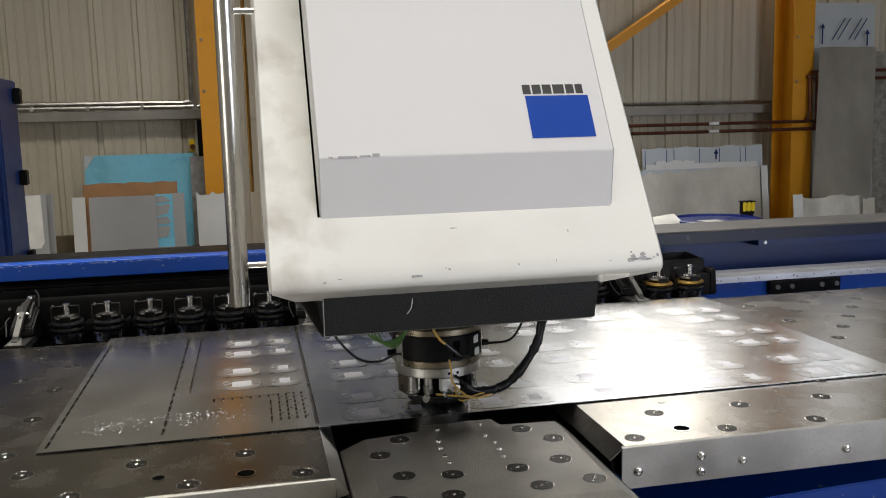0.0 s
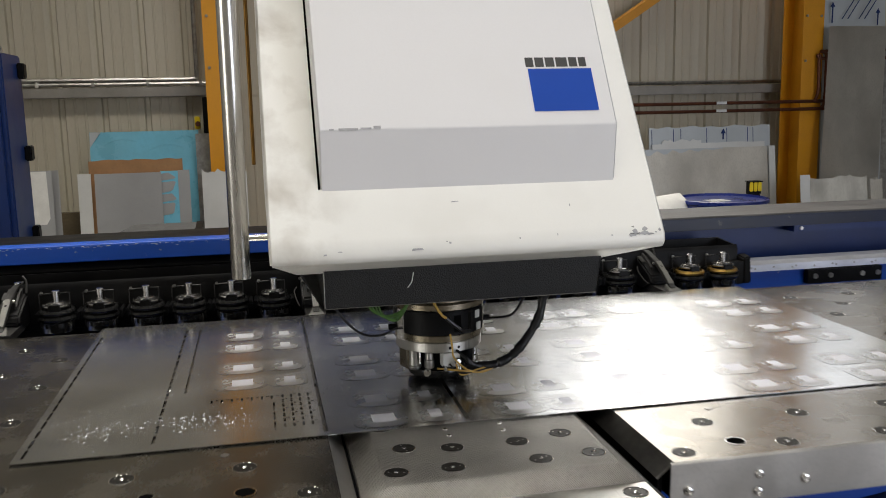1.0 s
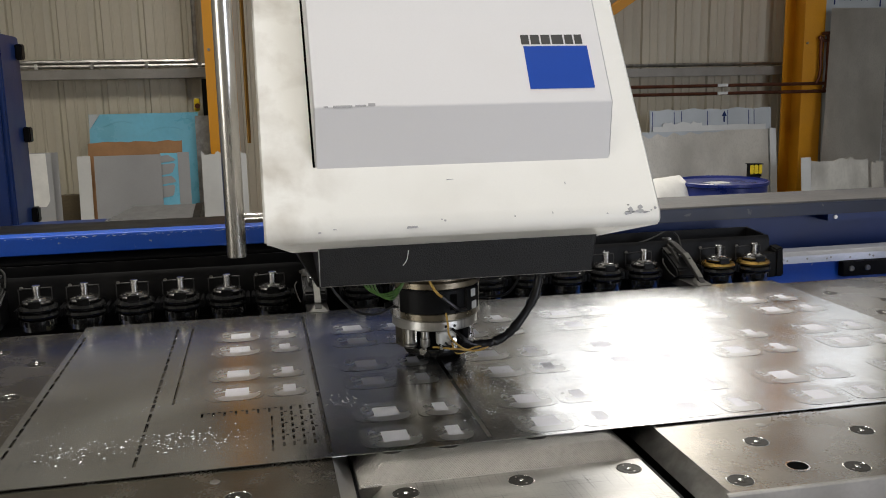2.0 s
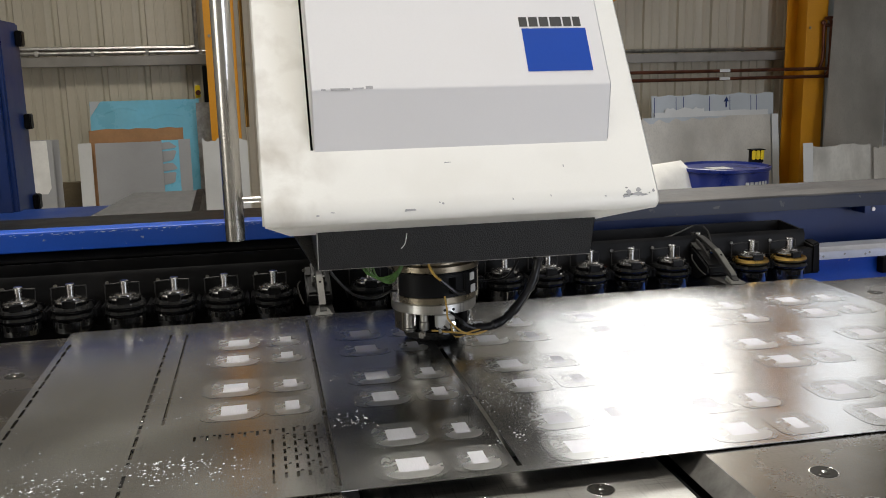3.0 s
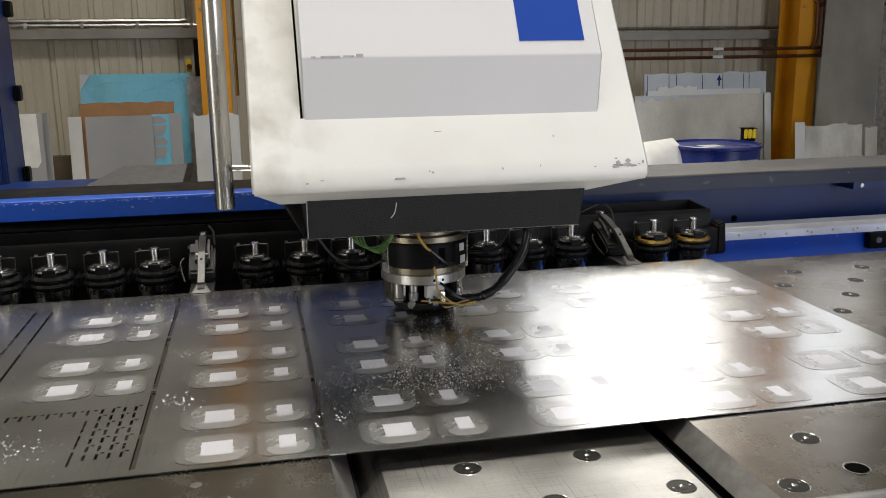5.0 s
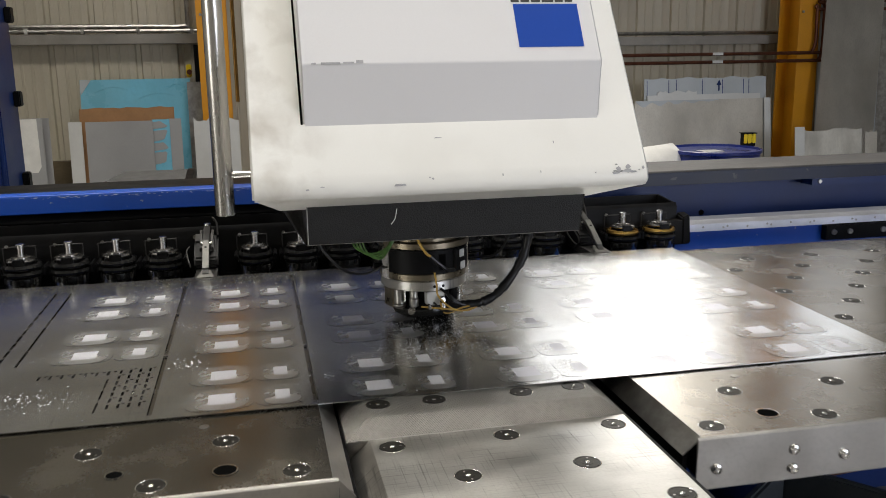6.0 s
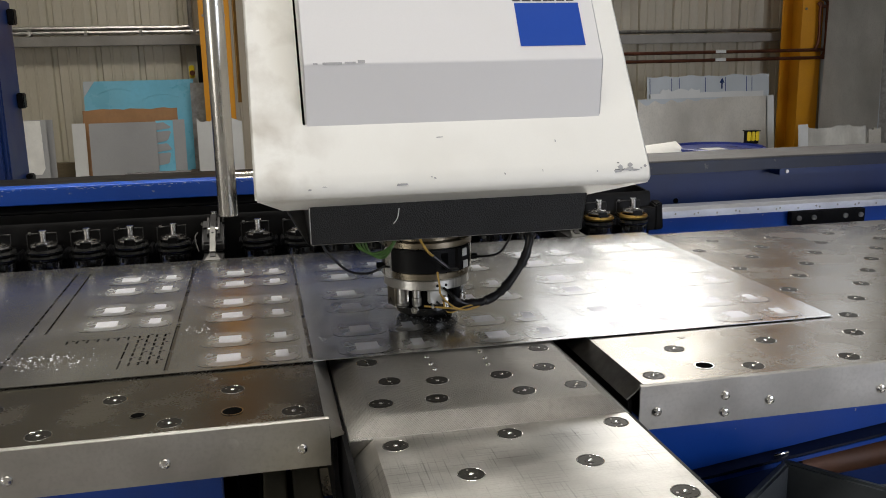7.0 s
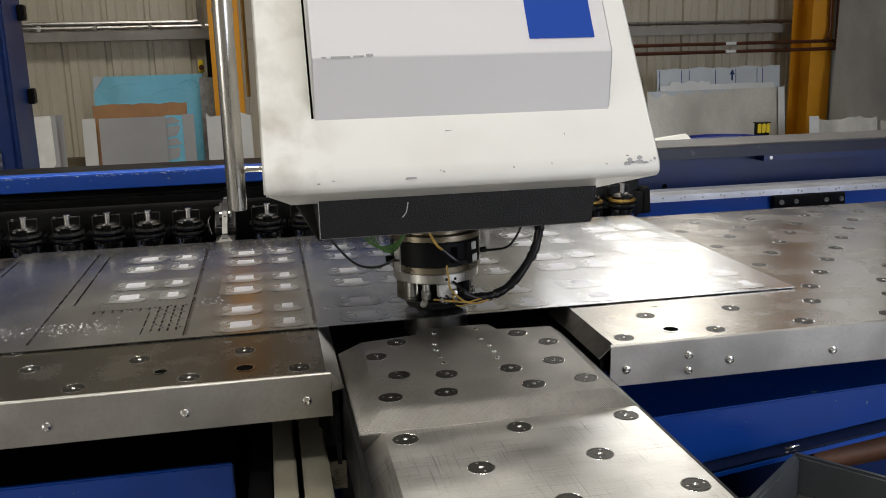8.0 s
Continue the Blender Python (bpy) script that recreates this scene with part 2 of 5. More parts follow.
GLOSSBLACK = paint("black_gloss_ring", (0.012, 0.012, 0.012), 0.14, 0.0, 0.2, 20.0, 0.0)
BLUE = paint("blue_machine_enamel", (0.004, 0.066, 0.41), 0.34, 0.0, 0.14, 4.0, 0.04, 150.0, (0.02, 0.03, 0.09), 0.4, 4.0, chips=(0.30, 0.30, 0.31), chip_amount=0.02)
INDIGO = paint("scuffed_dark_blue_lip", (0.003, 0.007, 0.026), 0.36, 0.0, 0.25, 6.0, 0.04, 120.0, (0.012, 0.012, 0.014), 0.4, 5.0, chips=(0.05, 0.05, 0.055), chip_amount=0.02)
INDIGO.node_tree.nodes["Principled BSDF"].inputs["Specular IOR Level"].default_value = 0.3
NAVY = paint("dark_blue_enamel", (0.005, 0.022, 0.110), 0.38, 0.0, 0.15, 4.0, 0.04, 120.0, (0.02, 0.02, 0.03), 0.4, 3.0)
# matt black that paints in the unlit depth of holes and slots
VOID = paint("dark_void", (0.004, 0.004, 0.004), 1.0, 0.0, 0.1, 10.0, 0.0)
VOID.node_tree.nodes["Principled BSDF"].inputs["Specular IOR Level"].default_value = 0.0
SCUFFED = paint("scuffed_grey_cover", (0.040, 0.039, 0.040), 0.55, 0.0, 0.35, 9.0, 0.06, 90.0, (0.17, 0.16, 0.15), 0.6, 9.0, stretch=(0.5, 1, 1), rough_vary=0.2, scratch=0.4)
SCUFFED.node_tree.nodes["Principled BSDF"].inputs["Specular IOR Level"].default_value = 0.25
LEVER = paint("worn_dark_lever", (0.03, 0.029, 0.028), 0.45, 0.0, 0.4, 20.0, 0.05, 100.0, (0.05, 0.05, 0.05), 0.5, 14.0)
WORN = paint("worn_lever_steel", (0.20, 0.19, 0.175), 0.38, 1.0, 0.3, 30.0, 0.06, 100.0, (0.05, 0.045, 0.04), 0.6, 22.0)
OILY = paint("oily_brown_steel", (0.22, 0.19, 0.14), 0.3, 1.0, 0.25, 30.0, 0.03)
RAIL = paint("ground_rail_steel", (0.62, 0.63, 0.68), 0.32, 0.85, 0.12, 8.0, 0.03, 80.0, (0.35, 0.34, 0.33), 0.4, 14.0, stretch=(0.5, 1, 1))
POLE = paint("brushed_tube_steel", (0.60, 0.585, 0.56), 0.24, 1.0, 0.05, 20.0, 0.03, 200.0, stretch=(1, 1, 0.1))
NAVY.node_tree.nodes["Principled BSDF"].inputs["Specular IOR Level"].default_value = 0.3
LEVER.node_tree.nodes["Principled BSDF"].inputs["Specular IOR Level"].default_value = 0.15
SHANK = paint("tool_steel", (0.42, 0.41, 0.40), 0.22, 1.0, 0.15, 60.0, 0.02)
LOGO = paint("blue_vinyl", (0.003, 0.055, 0.37), 0.55, 0.0, 0.03, 10.0, 0.0)
LOGO.node_tree.nodes["Principled BSDF"].inputs["Specular IOR Level"].default_value = 0.2
INK = paint("black_vinyl", (0.012, 0.012, 0.013), 0.5, 0.0, 0.05, 10.0, 0.0)
BRASS = paint("brass_ring", (0.52, 0.33, 0.09), 0.3, 1.0, 0.15, 20.0, 0.03)
YELLOW = paint("orange_column_paint", (0.64, 0.275, 0.007), 0.5, 0.0, 0.12, 3.0, 0.05, 60.0, (0.28, 0.13, 0.03), 0.4, 3.0)
CLAD = paint("cream_cladding", (0.52, 0.47, 0.365), 0.5, 0.0, 0.10, 1.2, 0.04, 60.0, (0.25, 0.22, 0.17), 0.55, 1.3, stretch=(1, 1, 0.35))
GALV = paint("galvanised_steel", (0.27, 0.25, 0.22), 0.5, 0.25, 0.15, 6.0, 0.05, 80.0, (0.2, 0.19, 0.17), 0.4, 4.0)
COPPER = paint("copper_pipe", (0.13, 0.05, 0.03), 0.4, 0.8, 0.25, 8.0, 0.04)
CONCRETE = paint("concrete_floor", (0.22, 0.21, 0.20), 0.6, 0.0, 0.15, 1.5, 0.1, 60.0, (0.10, 0.09, 0.08), 0.5, 1.0)
PLASTER = paint("grey_wall", (0.50, 0.48, 0.43), 0.7, 0.0, 0.12, 1.0, 0.08, 40.0)
ROOFING = paint("roof_sheet", (0.40, 0.40, 0.38), 0.6, 0.0, 0.12, 1.0, 0.08, 40.0)
TEAL = paint("teal_protective_film", (0.17, 0.47, 0.62), 0.3, 0.0, 0.10, 2.5, 0.05, 30.0, (0.30, 0.52, 0.56), 0.3, 2.0)
CARD = paint("brown_hardboard", (0.33, 0.17, 0.07), 0.65, 0.0, 0.15, 6.0, 0.1, 60.0, (0.16, 0.09, 0.05), 0.45, 5.0)
TIMBER = paint("dark_stained_timber", (0.10, 0.075, 0.04), 0.7, 0.0, 0.3, 5.0, 0.1, 60.0)
GREY = paint("grey_sheet", (0.37, 0.37, 0.37), 0.42, 0.3, 0.08, 3.0, 0.03, 100.0, (0.22, 0.22, 0.22), 0.4, 3.0)
PALE = paint("pale_sheet", (0.60, 0.60, 0.58), 0.4, 0.2, 0.06, 3.0, 0.03, 100.0, (0.4, 0.4, 0.39), 0.3, 4.0)
STAINED = paint("stained_offcut", (0.58, 0.56, 0.50), 0.45, 0.1, 0.18, 4.0, 0.04, 60.0, (0.24, 0.22, 0.18), 0.7, 5.0, stretch=(1, 1, 0.5))
BRIGHTWORN = paint("bare_worn_steel", (0.09, 0.088, 0.082), 0.5, 0.3, 0.2, 40.0, 0.05, 140.0, (0.15, 0.14, 0.12), 0.5, 30.0)
OLDBRASS = paint("tarnished_brass", (0.16, 0.085, 0.02), 0.35, 0.9, 0.3, 30.0, 0.03)
LEANING = paint("brushed_leaning_sheet", (0.54, 0.51, 0.45), 0.34, 0.3, 0.2, 2.5, 0.03, 100.0, (0.30, 0.27, 0.22), 0.6, 3.0, stretch=(1, 1, 0.6))
FILM = paint("printed_film", (0.45, 0.48, 0.50), 0.35, 0.2, 0.06, 4.0, 0.03)
DRUM = paint("blue_drum_enamel", (0.010, 0.022, 0.16), 0.3, 0.0, 0.12, 5.0, 0.03, 90.0)
SACK = paint("white_cloth", (0.72, 0.71, 0.68), 0.8, 0.0, 0.08, 10.0, 0.3, 60.0)
SIGNAL = paint("yellow_plastic", (0.78, 0.58, 0.01), 0.4, 0.0, 0.05, 10.0, 0.02)
BIN = paint("grey_bin_plastic", (0.055, 0.063, 0.072), 0.5, 0.0, 0.2, 5.0, 0.08, 80.0)
RUST = paint("rusty_tube", (0.14, 0.055, 0.025), 0.6, 0.2, 0.3, 9.0, 0.2, 60.0, (0.05, 0.03, 0.02), 0.5, 8.0)
STONE = paint("beige_guide_rail", (0.36, 0.34, 0.27), 0.5, 0.3, 0.15, 6.0, 0.05, 80.0, (0.16, 0.14, 0.10), 0.5, 5.0)
GREEN = paint("green_yellow_wire", (0.06, 0.14, 0.025), 0.4, 0.0, 0.4, 90.0, 0.0)
AMBER = paint("amber_wire", (0.45, 0.28, 0.06), 0.4, 0.0, 0.2, 40.0, 0.0)
CABLE = paint("black_cable", (0.009, 0.009, 0.010), 0.33, 0.0, 0.2, 40.0, 0.05)
CABLE.node_tree.nodes["Principled BSDF"].inputs["Specular IOR Level"].default_value = 0.3

# ---------------------------------------------------------------- the hall
def hall():
    bm = bmesh.new()
    box(bm, WX0 - 0.2, WX1 + 0.2, WY0 - 0.2, WY1 + 0.2, -0.2, 0.0)
    solid("floor", bm, CONCRETE, "worn grey concrete workshop floor", "floor", kind="structure")

    def wall(name, label, x0, x1, y0, y1, holes=()):
        """A wall along x or y, with openings (from, to, low, high)."""
        bm = bmesh.new()
        along_x = x1 - x0 > y1 - y0
        a, b = (x0, x1) if along_x else (y0, y1)
        cuts = sorted({a, b, *[h[0] for h in holes], *[h[1] for h in holes]})
        for u, v in zip(cuts, cuts[1:]):
            spans = [(0.0, ROOF)]
            for h in holes:
                if h[0] <= u and v <= h[1]:
                    spans = [(0.0, h[2]), (h[3], ROOF)]
            for lo, hi in spans:
                if hi - lo > 0.01:
                    if along_x:
                        box(bm, u, v, y0, y1, lo, hi)
                    else:
                        box(bm, x0, x1, u, v, lo, hi)
        return solid(name, bm, PLASTER, label, "wall", kind="structure")

    north = wall("wall_north", "cream profiled steel cladding with dirty ribs", WX0 - 0.2, WX1 + 0.2, WY1 + 0.05, WY1 + 0.2, [(2.45, 4.95, 3.05, 5.25), (5.2, 6.8, 3.05, 5.25)])
    wall("wall_south", "plain grey hall wall with a wide open door", WX0 - 0.2, WX1 + 0.2, WY0 - 0.2, WY0, [(3.2, 7.2, 0.05, 3.95)])
    # the west opening is added for the side fill lamp
    wall("wall_west", "plain grey hall wall with an added side opening", WX0 - 0.2, WX0, WY0, WY1 + 0.05, [(-5.1, -2.1, 0.05, 3.45)])
    wall("wall_east", "plain grey hall wall", WX1, WX1 + 0.2, WY0, WY1 + 0.05)
    bm = bmesh.new()
    for x0, x1, y0, y1 in ((WX0 - 0.2, WX1 + 0.2, WY0 - 0.2, -3.2), (WX0 - 0.2, WX1 + 0.2, -2.0, 1.8), (WX0 - 0.2, WX1 + 0.2, 3.0, WY1 + 0.2),
                           (WX0 - 0.2, -2.4, -3.2, -2.0), (3.6, WX1 + 0.2, -3.2, -2.0), (WX0 - 0.2, -2.8, 1.8, 3.0), (1.6, WX1 + 0.2, 1.8, 3.0)):
        box(bm, x0, x1, y0, y1, ROOF, ROOF + 0.15)
    solid("ceiling", bm, ROOFING, "grey sheeted roof with strips of roof light", "ceiling", kind="structure")

    # profiled panels, one shared mesh below the rail and one above
    pitch = 0.3838
    prof = [(0.0, 0.0), (0.012, -0.030), (0.050, -0.030), (0.062, 0.0), (0.135, 0.0), (0.142, 0.007), (0.157, 0.007), (0.164, 0.0),
            (0.225, 0.0), (0.232, 0.007), (0.247, 0.007), (0.254, 0.0), (0.318, 0.0), (0.324, 0.004), (0.334, 0.004), (0.340, 0.0), (pitch, 0.0)]

    def panel_mesh(name, z0, z1, over):
        bm = bmesh.new()
        front = [[bm.verts.new((x, over - d, z)) for x, d in prof] for z in (z0, z1)]
        rear = [[bm.verts.new((x, 0.045, z)) for x, d in (prof[0], prof[-1])] for z in (z0, z1)]
        for i in range(len(prof) - 1):
            bm.faces.new((front[0][i], front[0][i + 1], front[1][i + 1], front[1][i]))
        bm.faces.new((front[0][0], front[1][0], rear[1][0], rear[0][0]))
        bm.faces.new((front[0][-1], rear[0][1], rear[1][1], front[1][-1]))
        bm.faces.new([*front[1], rear[1][1], rear[1][0]])
        bm.faces.new([*front[0][::-1], rear[0][0], rear[0][1]])
        return mesh_of(name, bm, CLAD)

    low, high = panel_mesh("panel", 0.0, Z0 + 0.80, 0.0), panel_mesh("panel", Z0 + 0.74, ROOF, -0.016)
    short, top = panel_mesh("panel", Z0 + 0.74, 3.05, -0.016), panel_mesh("panel", 5.25, ROOF, -0.016)
    x = -5.648
    while x < 9.2:
        share("panel", low, north, pose(x, WY1, 0))
        if (x + pitch > 2.48 and x < 4.92) or (x + pitch > 5.21 and x < 6.79):
            share("panel", short, north, pose(x, WY1, 0))
            share("panel", top, north, pose(x, WY1, 0))
        else:
            share("panel", high, north, pose(x, WY1, 0))
        x += pitch
    # both out of view; the second is added to go with its fill lamp
    for name, x, w in (("window_1", 3.70, 1.25), ("added_window", 6.0, 0.8)):
        window = thing(name, pose(x, WY1 + 0.12, 4.15), "unseen high daylight window in the cladding", "window", kind="structure")
        bm = bmesh.new()
        for a, b, c, d in ((-w, w, -1.1, -1.04), (-w, w, 1.04, 1.1), (-w, -w + 0.06, -1.04, 1.04), (w - 0.06, w, -1.04, 1.04)):
            box(bm, a, b, -0.03, 0.03, c, d)
        part("window_frame", bm, GALV, window)


def background():
    # horizontal rails with conduits, left and right of the machine
    for x0, x1, z, label in ((-3.6, -0.80, 0.795, "galvanised wall rail carrying dusty conduits"), (2.0, 9.0, 0.725, "galvanised wall rail behind the stacked sheets")):
        rail = thing("wall_rail", pose(0, 0, Z0 + z), label, "rail", "wall rails")
        bm = bmesh.new()
        box(bm, x0, x1, 6.90, 7.03, -0.055, 0.035)
        soften(bm, 0.006)
        part("rail", bm, GALV, rail)
        bm = bmesh.new()
        tube(bm, [(x0, 6.93, 0.065), (x1, 6.93, 0.065)], 0.018)
        part("conduit", bm, DULL, rail)
        if x0 < 0:
            bm = bmesh.new()
            tube(bm, [(x0, 6.96, 0.105), (-1.4, 6.96, 0.105), (-0.95, 6.96, 0.11), (-0.92, 6.96, 0.2), (-0.92, 6.96, 2.4)], 0.022)
            part("riser", bm, DULL, rail)
            for k in range(6):
                bm = bmesh.new()
                box(bm, -3.3 + 0.48 * k, -3.27 + 0.48 * k, 6.89, 6.95, 0.04, 0.09)
                part("clip", bm, DULL, rail)
    pipes = thing("copper_pipes", pose(0, 0, Z0), "pair of copper pipes running along the cladding", "pipes")
    for z in (0.571, 0.493):
        bm = bmesh.new()
        tube(bm, [(1.4, 6.41, z), (5.2, 6.41, z), (5.30 - (z - 0.53), 6.41, z + 0.01), (5.34 - (z - 0.53), 6.41, z + 0.12), (5.34 - (z - 0.53), 6.41, 1.02), (5.40, 6.41, 1.07 - (z - 0.5)), (6.6, 6.41, 1.08 - (z - 0.5))], 0.017)
        part("pipe", bm, COPPER, pipes)
        bm = bmesh.new()
        box(bm, 4.15, 4.26, 6.388, 6.40, z - 0.012, z + 0.016)
        part("pipe_marker", bm, PALE, pipes, "pale label round a pipe")

    # orange steel columns and a brace
    def column(x, y, turn, label):
        col = thing("steel_column", pose(x, y, 0, 0, 0, turn), label, "column", "steel columns")
        bm = bmesh.new()
        box(bm, -0.13, 0.13, -0.15, -0.135, 0, ROOF)
        part("front_flange", bm, YELLOW, col)
        bm = bmesh.new()
        box(bm, -0.13, 0.13, 0.135, 0.15, 0, ROOF)
        part("rear_flange", bm, YELLOW, col)
        bm = bmesh.new()
        box(bm, -0.006, 0.006, -0.135, 0.135, 0, ROOF)
        part("web", bm, YELLOW, col)
        for z in (1.9, 2.35, 2.8):
            for dx in (-0.09, 0.09):
                bm = bmesh.new()
                turned(bm, [(0.014, 0), (0.014, 0.012), (0.009, 0.016)], (dx, -0.15, z), "y", 6)
                o = part("bolt", bm, DULL, col)
                o.location.y = -0.012
        return col

    column(-0.685, 6.6, 0, "orange painted steel column before the cladding")
    column(5.22, 6.6, 8, "orange painted steel column beside a tall leaning sheet")
    bm = bmesh.new()
    frustum(bm, [(2.2, 6.72, Z0 + 0.66), (2.2, 6.86, Z0 + 0.66), (2.2, 6.86, Z0 + 0.76), (2.2, 6.72, Z0 + 0.76)],
            [(5.1, 6.72, Z0 + 2.52), (5.1, 6.86, Z0 + 2.52), (5.1, 6.86, Z0 + 2.62), (5.1, 6.72, Z0 + 2.62)])
    solid("steel_brace", bm, YELLOW, "orange diagonal brace fixed to a steel column", "brace")
    # red and yellow isolator on the wall
    iso = thing("isolator_switch", pose(-0.93, 6.9, Z0 + 0.48), "yellow wall isolator with a red knob on grey trunking", "switch")
    bm = bmesh.new()
    box(bm, -0.03, 0.018, -0.03, 0.05, -0.05, 0.07)
    soften(bm, 0.008)
    part("housing", bm, SIGNAL, iso)
    bm = bmesh.new()
    turned(bm, [(0.025, 0), (0.022, 0.02)], (0, -0.03, 0), "y", 12)
    o = part("knob", bm, COPPER, iso)
    o.location.y = -0.02
    bm = bmesh.new()
    box(bm, 0.05, 0.13, -0.02, 0.1, -0.9, 0.25)
    part("trunking", bm, DARK, iso)

    # sheets leaning on the wall
    def leaning(name, material, x0, x1, ybase, h, lean, label, category="sheet", group="sheets leaning on the wall", thick=0.006, notch=0.0, z=0.0):
        """A plate standing on the floor and leaning back; notch: a ragged upper edge."""
        bm = bmesh.new()
        n = 14 if notch else 1
        up = [(x0 + (x1 - x0) * k / n, h - (notch * random.random() if notch else 0)) for k in range(n + 1)]
        outline = [(x0, 0.0), (x1, 0.0), *up[::-1]]
        frustum(bm, [(x, -thick, zz) for x, zz in outline], [(x, 0, zz) for x, zz in outline])
        return solid(name, bm, material, label, category, group, place=pose(0, ybase, z, -lean, 0, 0))

    big = leaning("teal_sheet", TEAL, -1.90, -0.93, 6.62, Z0 + 0.44, 9, "large metal sheet in teal protective film leaning on cladding")
    bm = bmesh.new()
    frustum(bm, [(-1.898, -0.0085, Z0 + 0.30), (-1.80, -0.020, Z0 + 0.438), (-1.898, -0.0085, Z0 + 0.438)], [(-1.898, -0.0064, Z0 + 0.30), (-1.80, -0.0175, Z0 + 0.438), (-1.898, -0.0064, Z0 + 0.438)])
    part("peeled_corner", bm, FILM, big, "corner of film curling off")
    for k, (x, z, w) in enumerate(((-1.78, 0.37, 0.30), (-1.40, 0.31, 0.34), (-1.15, 0.39, 0.18))):
        bm = bmesh.new()
        tube(bm, [(x, -0.0062, Z0 + z - 0.05), (x + w / 2, -0.0058, Z0 + z), (x + w, -0.0062, Z0 + z - 0.03)], 0.0035, 6)
        part("film_crease", bm, TEAL, big)
    leaning("hardboard", CARD, -1.86, -1.06, 6.30, Z0 + 0.205, 7, "brown hardboard sheet with torn upper edge", "board", notch=0.02)
    leaning("grey_sheet", GREY, -1.80, -1.24, 6.22, Z0 + 0.080, 6, "plain grey metal sheet before a hardboard")
    teal = leaning("offcut_sheet", TEAL, -1.25, -1.09, 6.26, Z0 + 0.085, 6, "teal filmed offcut with bare grey cut-outs")
    for z0, z1, a, b in ((0.012, 0.070, -1.118, -1.165), (-0.098, -0.006, -1.150, -1.122), (-0.180, -0.116, -1.122, -1.150), (-0.30, -0.198, -1.150, -1.135)):
        bm = bmesh.new()
        outline = [(-1.249, Z0 + z0 - 0.012), (a - 0.02, Z0 + z0 + 0.002), (a, Z0 + z0 + 0.014), (b, Z0 + z1 - 0.012), (b - 0.014, Z0 + z1), (-1.249, Z0 + z1 - 0.008)]
        frustum(bm, [(x, -0.009, z) for x, z in outline], [(x, -0.0064, z) for x, z in outline])
        part("bare_patch", bm, GREY, teal, "bare grey metal patch")
    leaning("offcut_sheet", GREY, -1.10, -1.00, 6.25, Z0 + 0.09, 6, "pale narrow metal offcut")
    leaning("offcut_sheet", PALE, -1.95, -1.84, 6.28, Z0 + 0.08, 6, "pale narrow metal offcut")
    leaning("offcut_sheet", PALE, -0.89, -0.50, 6.20, Z0 + 0.11, 5, "pale ragged sheet offcut beside a column", notch=0.05)
    leaning("offcut_sheet", DULL, -0.95, -0.78, 6.55, Z0 + 0.40, 6, "dark grey sheet behind a column")
    board = leaning("white_board", GREY, -2.36, -2.10, 6.05, Z0 + 0.13, 3, "grey board partly covered in white film", "board")
    bm = bmesh.new()
    outline = [(-2.36, Z0 - 0.32), (-2.165, Z0 - 0.32), (-2.135, Z0 - 0.27), (-2.142, Z0 + 0.128), (-2.36, Z0 + 0.128)]
    frustum(bm, [(x, -0.0095, z) for x, z in outline], [(x, -0.0064, z) for x, z in outline])
    part("white_film", bm, SACK, board, "white film with a cut corner")
    leaning("white_board", GREY, -2.28, -2.06, 6.12, Z0 + 0.13, 3, "grey board behind a white board", "board")
    bm = bmesh.new()
    box(bm, -2.6, -1.4, 6.72, 6.82, 0.0, Z0 - 0.30)
    solid("timber_kerb", bm, TIMBER, "dark timber board along the wall foot", "board")
    leaning("steel_sheet", LEANING, 3.28, 4.66, 6.16, Z0 + 0.140, 7, "large dull steel sheet leaning on the wall")
    film = leaning("filmed_sheet", FILM, 3.40, 4.72, 6.24, Z0 + 0.36, 5, "filmed sheet with blue arrows and ragged edge", notch=0.025)
    for x in (3.43, 3.66, 3.74, 4.02, 4.24, 4.47, 4.53):
        bm = bmesh.new()
        box(bm, x - 0.003, x + 0.003, -0.0085, -0.0064, Z0 + 0.15, Z0 + 0.33)
        part("printed_line", bm, DRUM, film, "thin blue printed line")
    leaning("filmed_sheet", PALE, 3.53, 3.95, 6.20, Z0 + 0.235, 6, "pale filmed sheet before a larger one", notch=0.03)
    leaning("edge_sheet", PALE, 4.665, 4.735, 6.14, Z0 + 0.145, 7, "narrow pale sheet edge")
    leaning("filmed_sheet", PALE, 3.42, 4.64, 6.19, Z0 + 0.195, 6, "pale filmed strip behind a dull steel sheet", notch=0.012)
    leaning("offcut_sheet", PALE, 4.57, 4.67, 5.47, Z0 - 0.10, 7, "narrow pale offcut before a stained sheet")
    # film torn along the steel sheet's upper edge
    rnd = random.Random(21)
    bm = bmesh.new()
    upper, lower = [], []
    for k in range(27):
        x = 3.29 + 0.034 * k
        upper.append((x, Z0 + 0.139))
        lower.append((x, Z0 + 0.132 - (0.055 * abs(math.sin(k * 0.62)) ** 1.6 + rnd.uniform(0, 0.012)) * (1 - k / 30)))
    outline = upper + lower[::-1]
    frustum(bm, [(x, -0.0105, z) for x, z in outline], [(x, -0.0075, z) for x, z in outline])
    solid("torn_film", bm, FILM, "torn grey film hanging on a steel sheet", "film", "sheets leaning on the wall", place=pose(0, 6.16, 0, -7, 0, 0))
    # tall curved sheet
    bm = bmesh.new()
    rows = []
    for k in range(15):
        z = (Z0 + 1.32) * k / 14
        y = 6.12 + 0.24 * (k / 14) ** 0.6
        rows.append([bm.verts.new((x, y, z)) for x in (5.16 + 0.20 * (k / 14) ** 0.7, 5.86 + 0.16 * (k / 14) ** 0.7)])
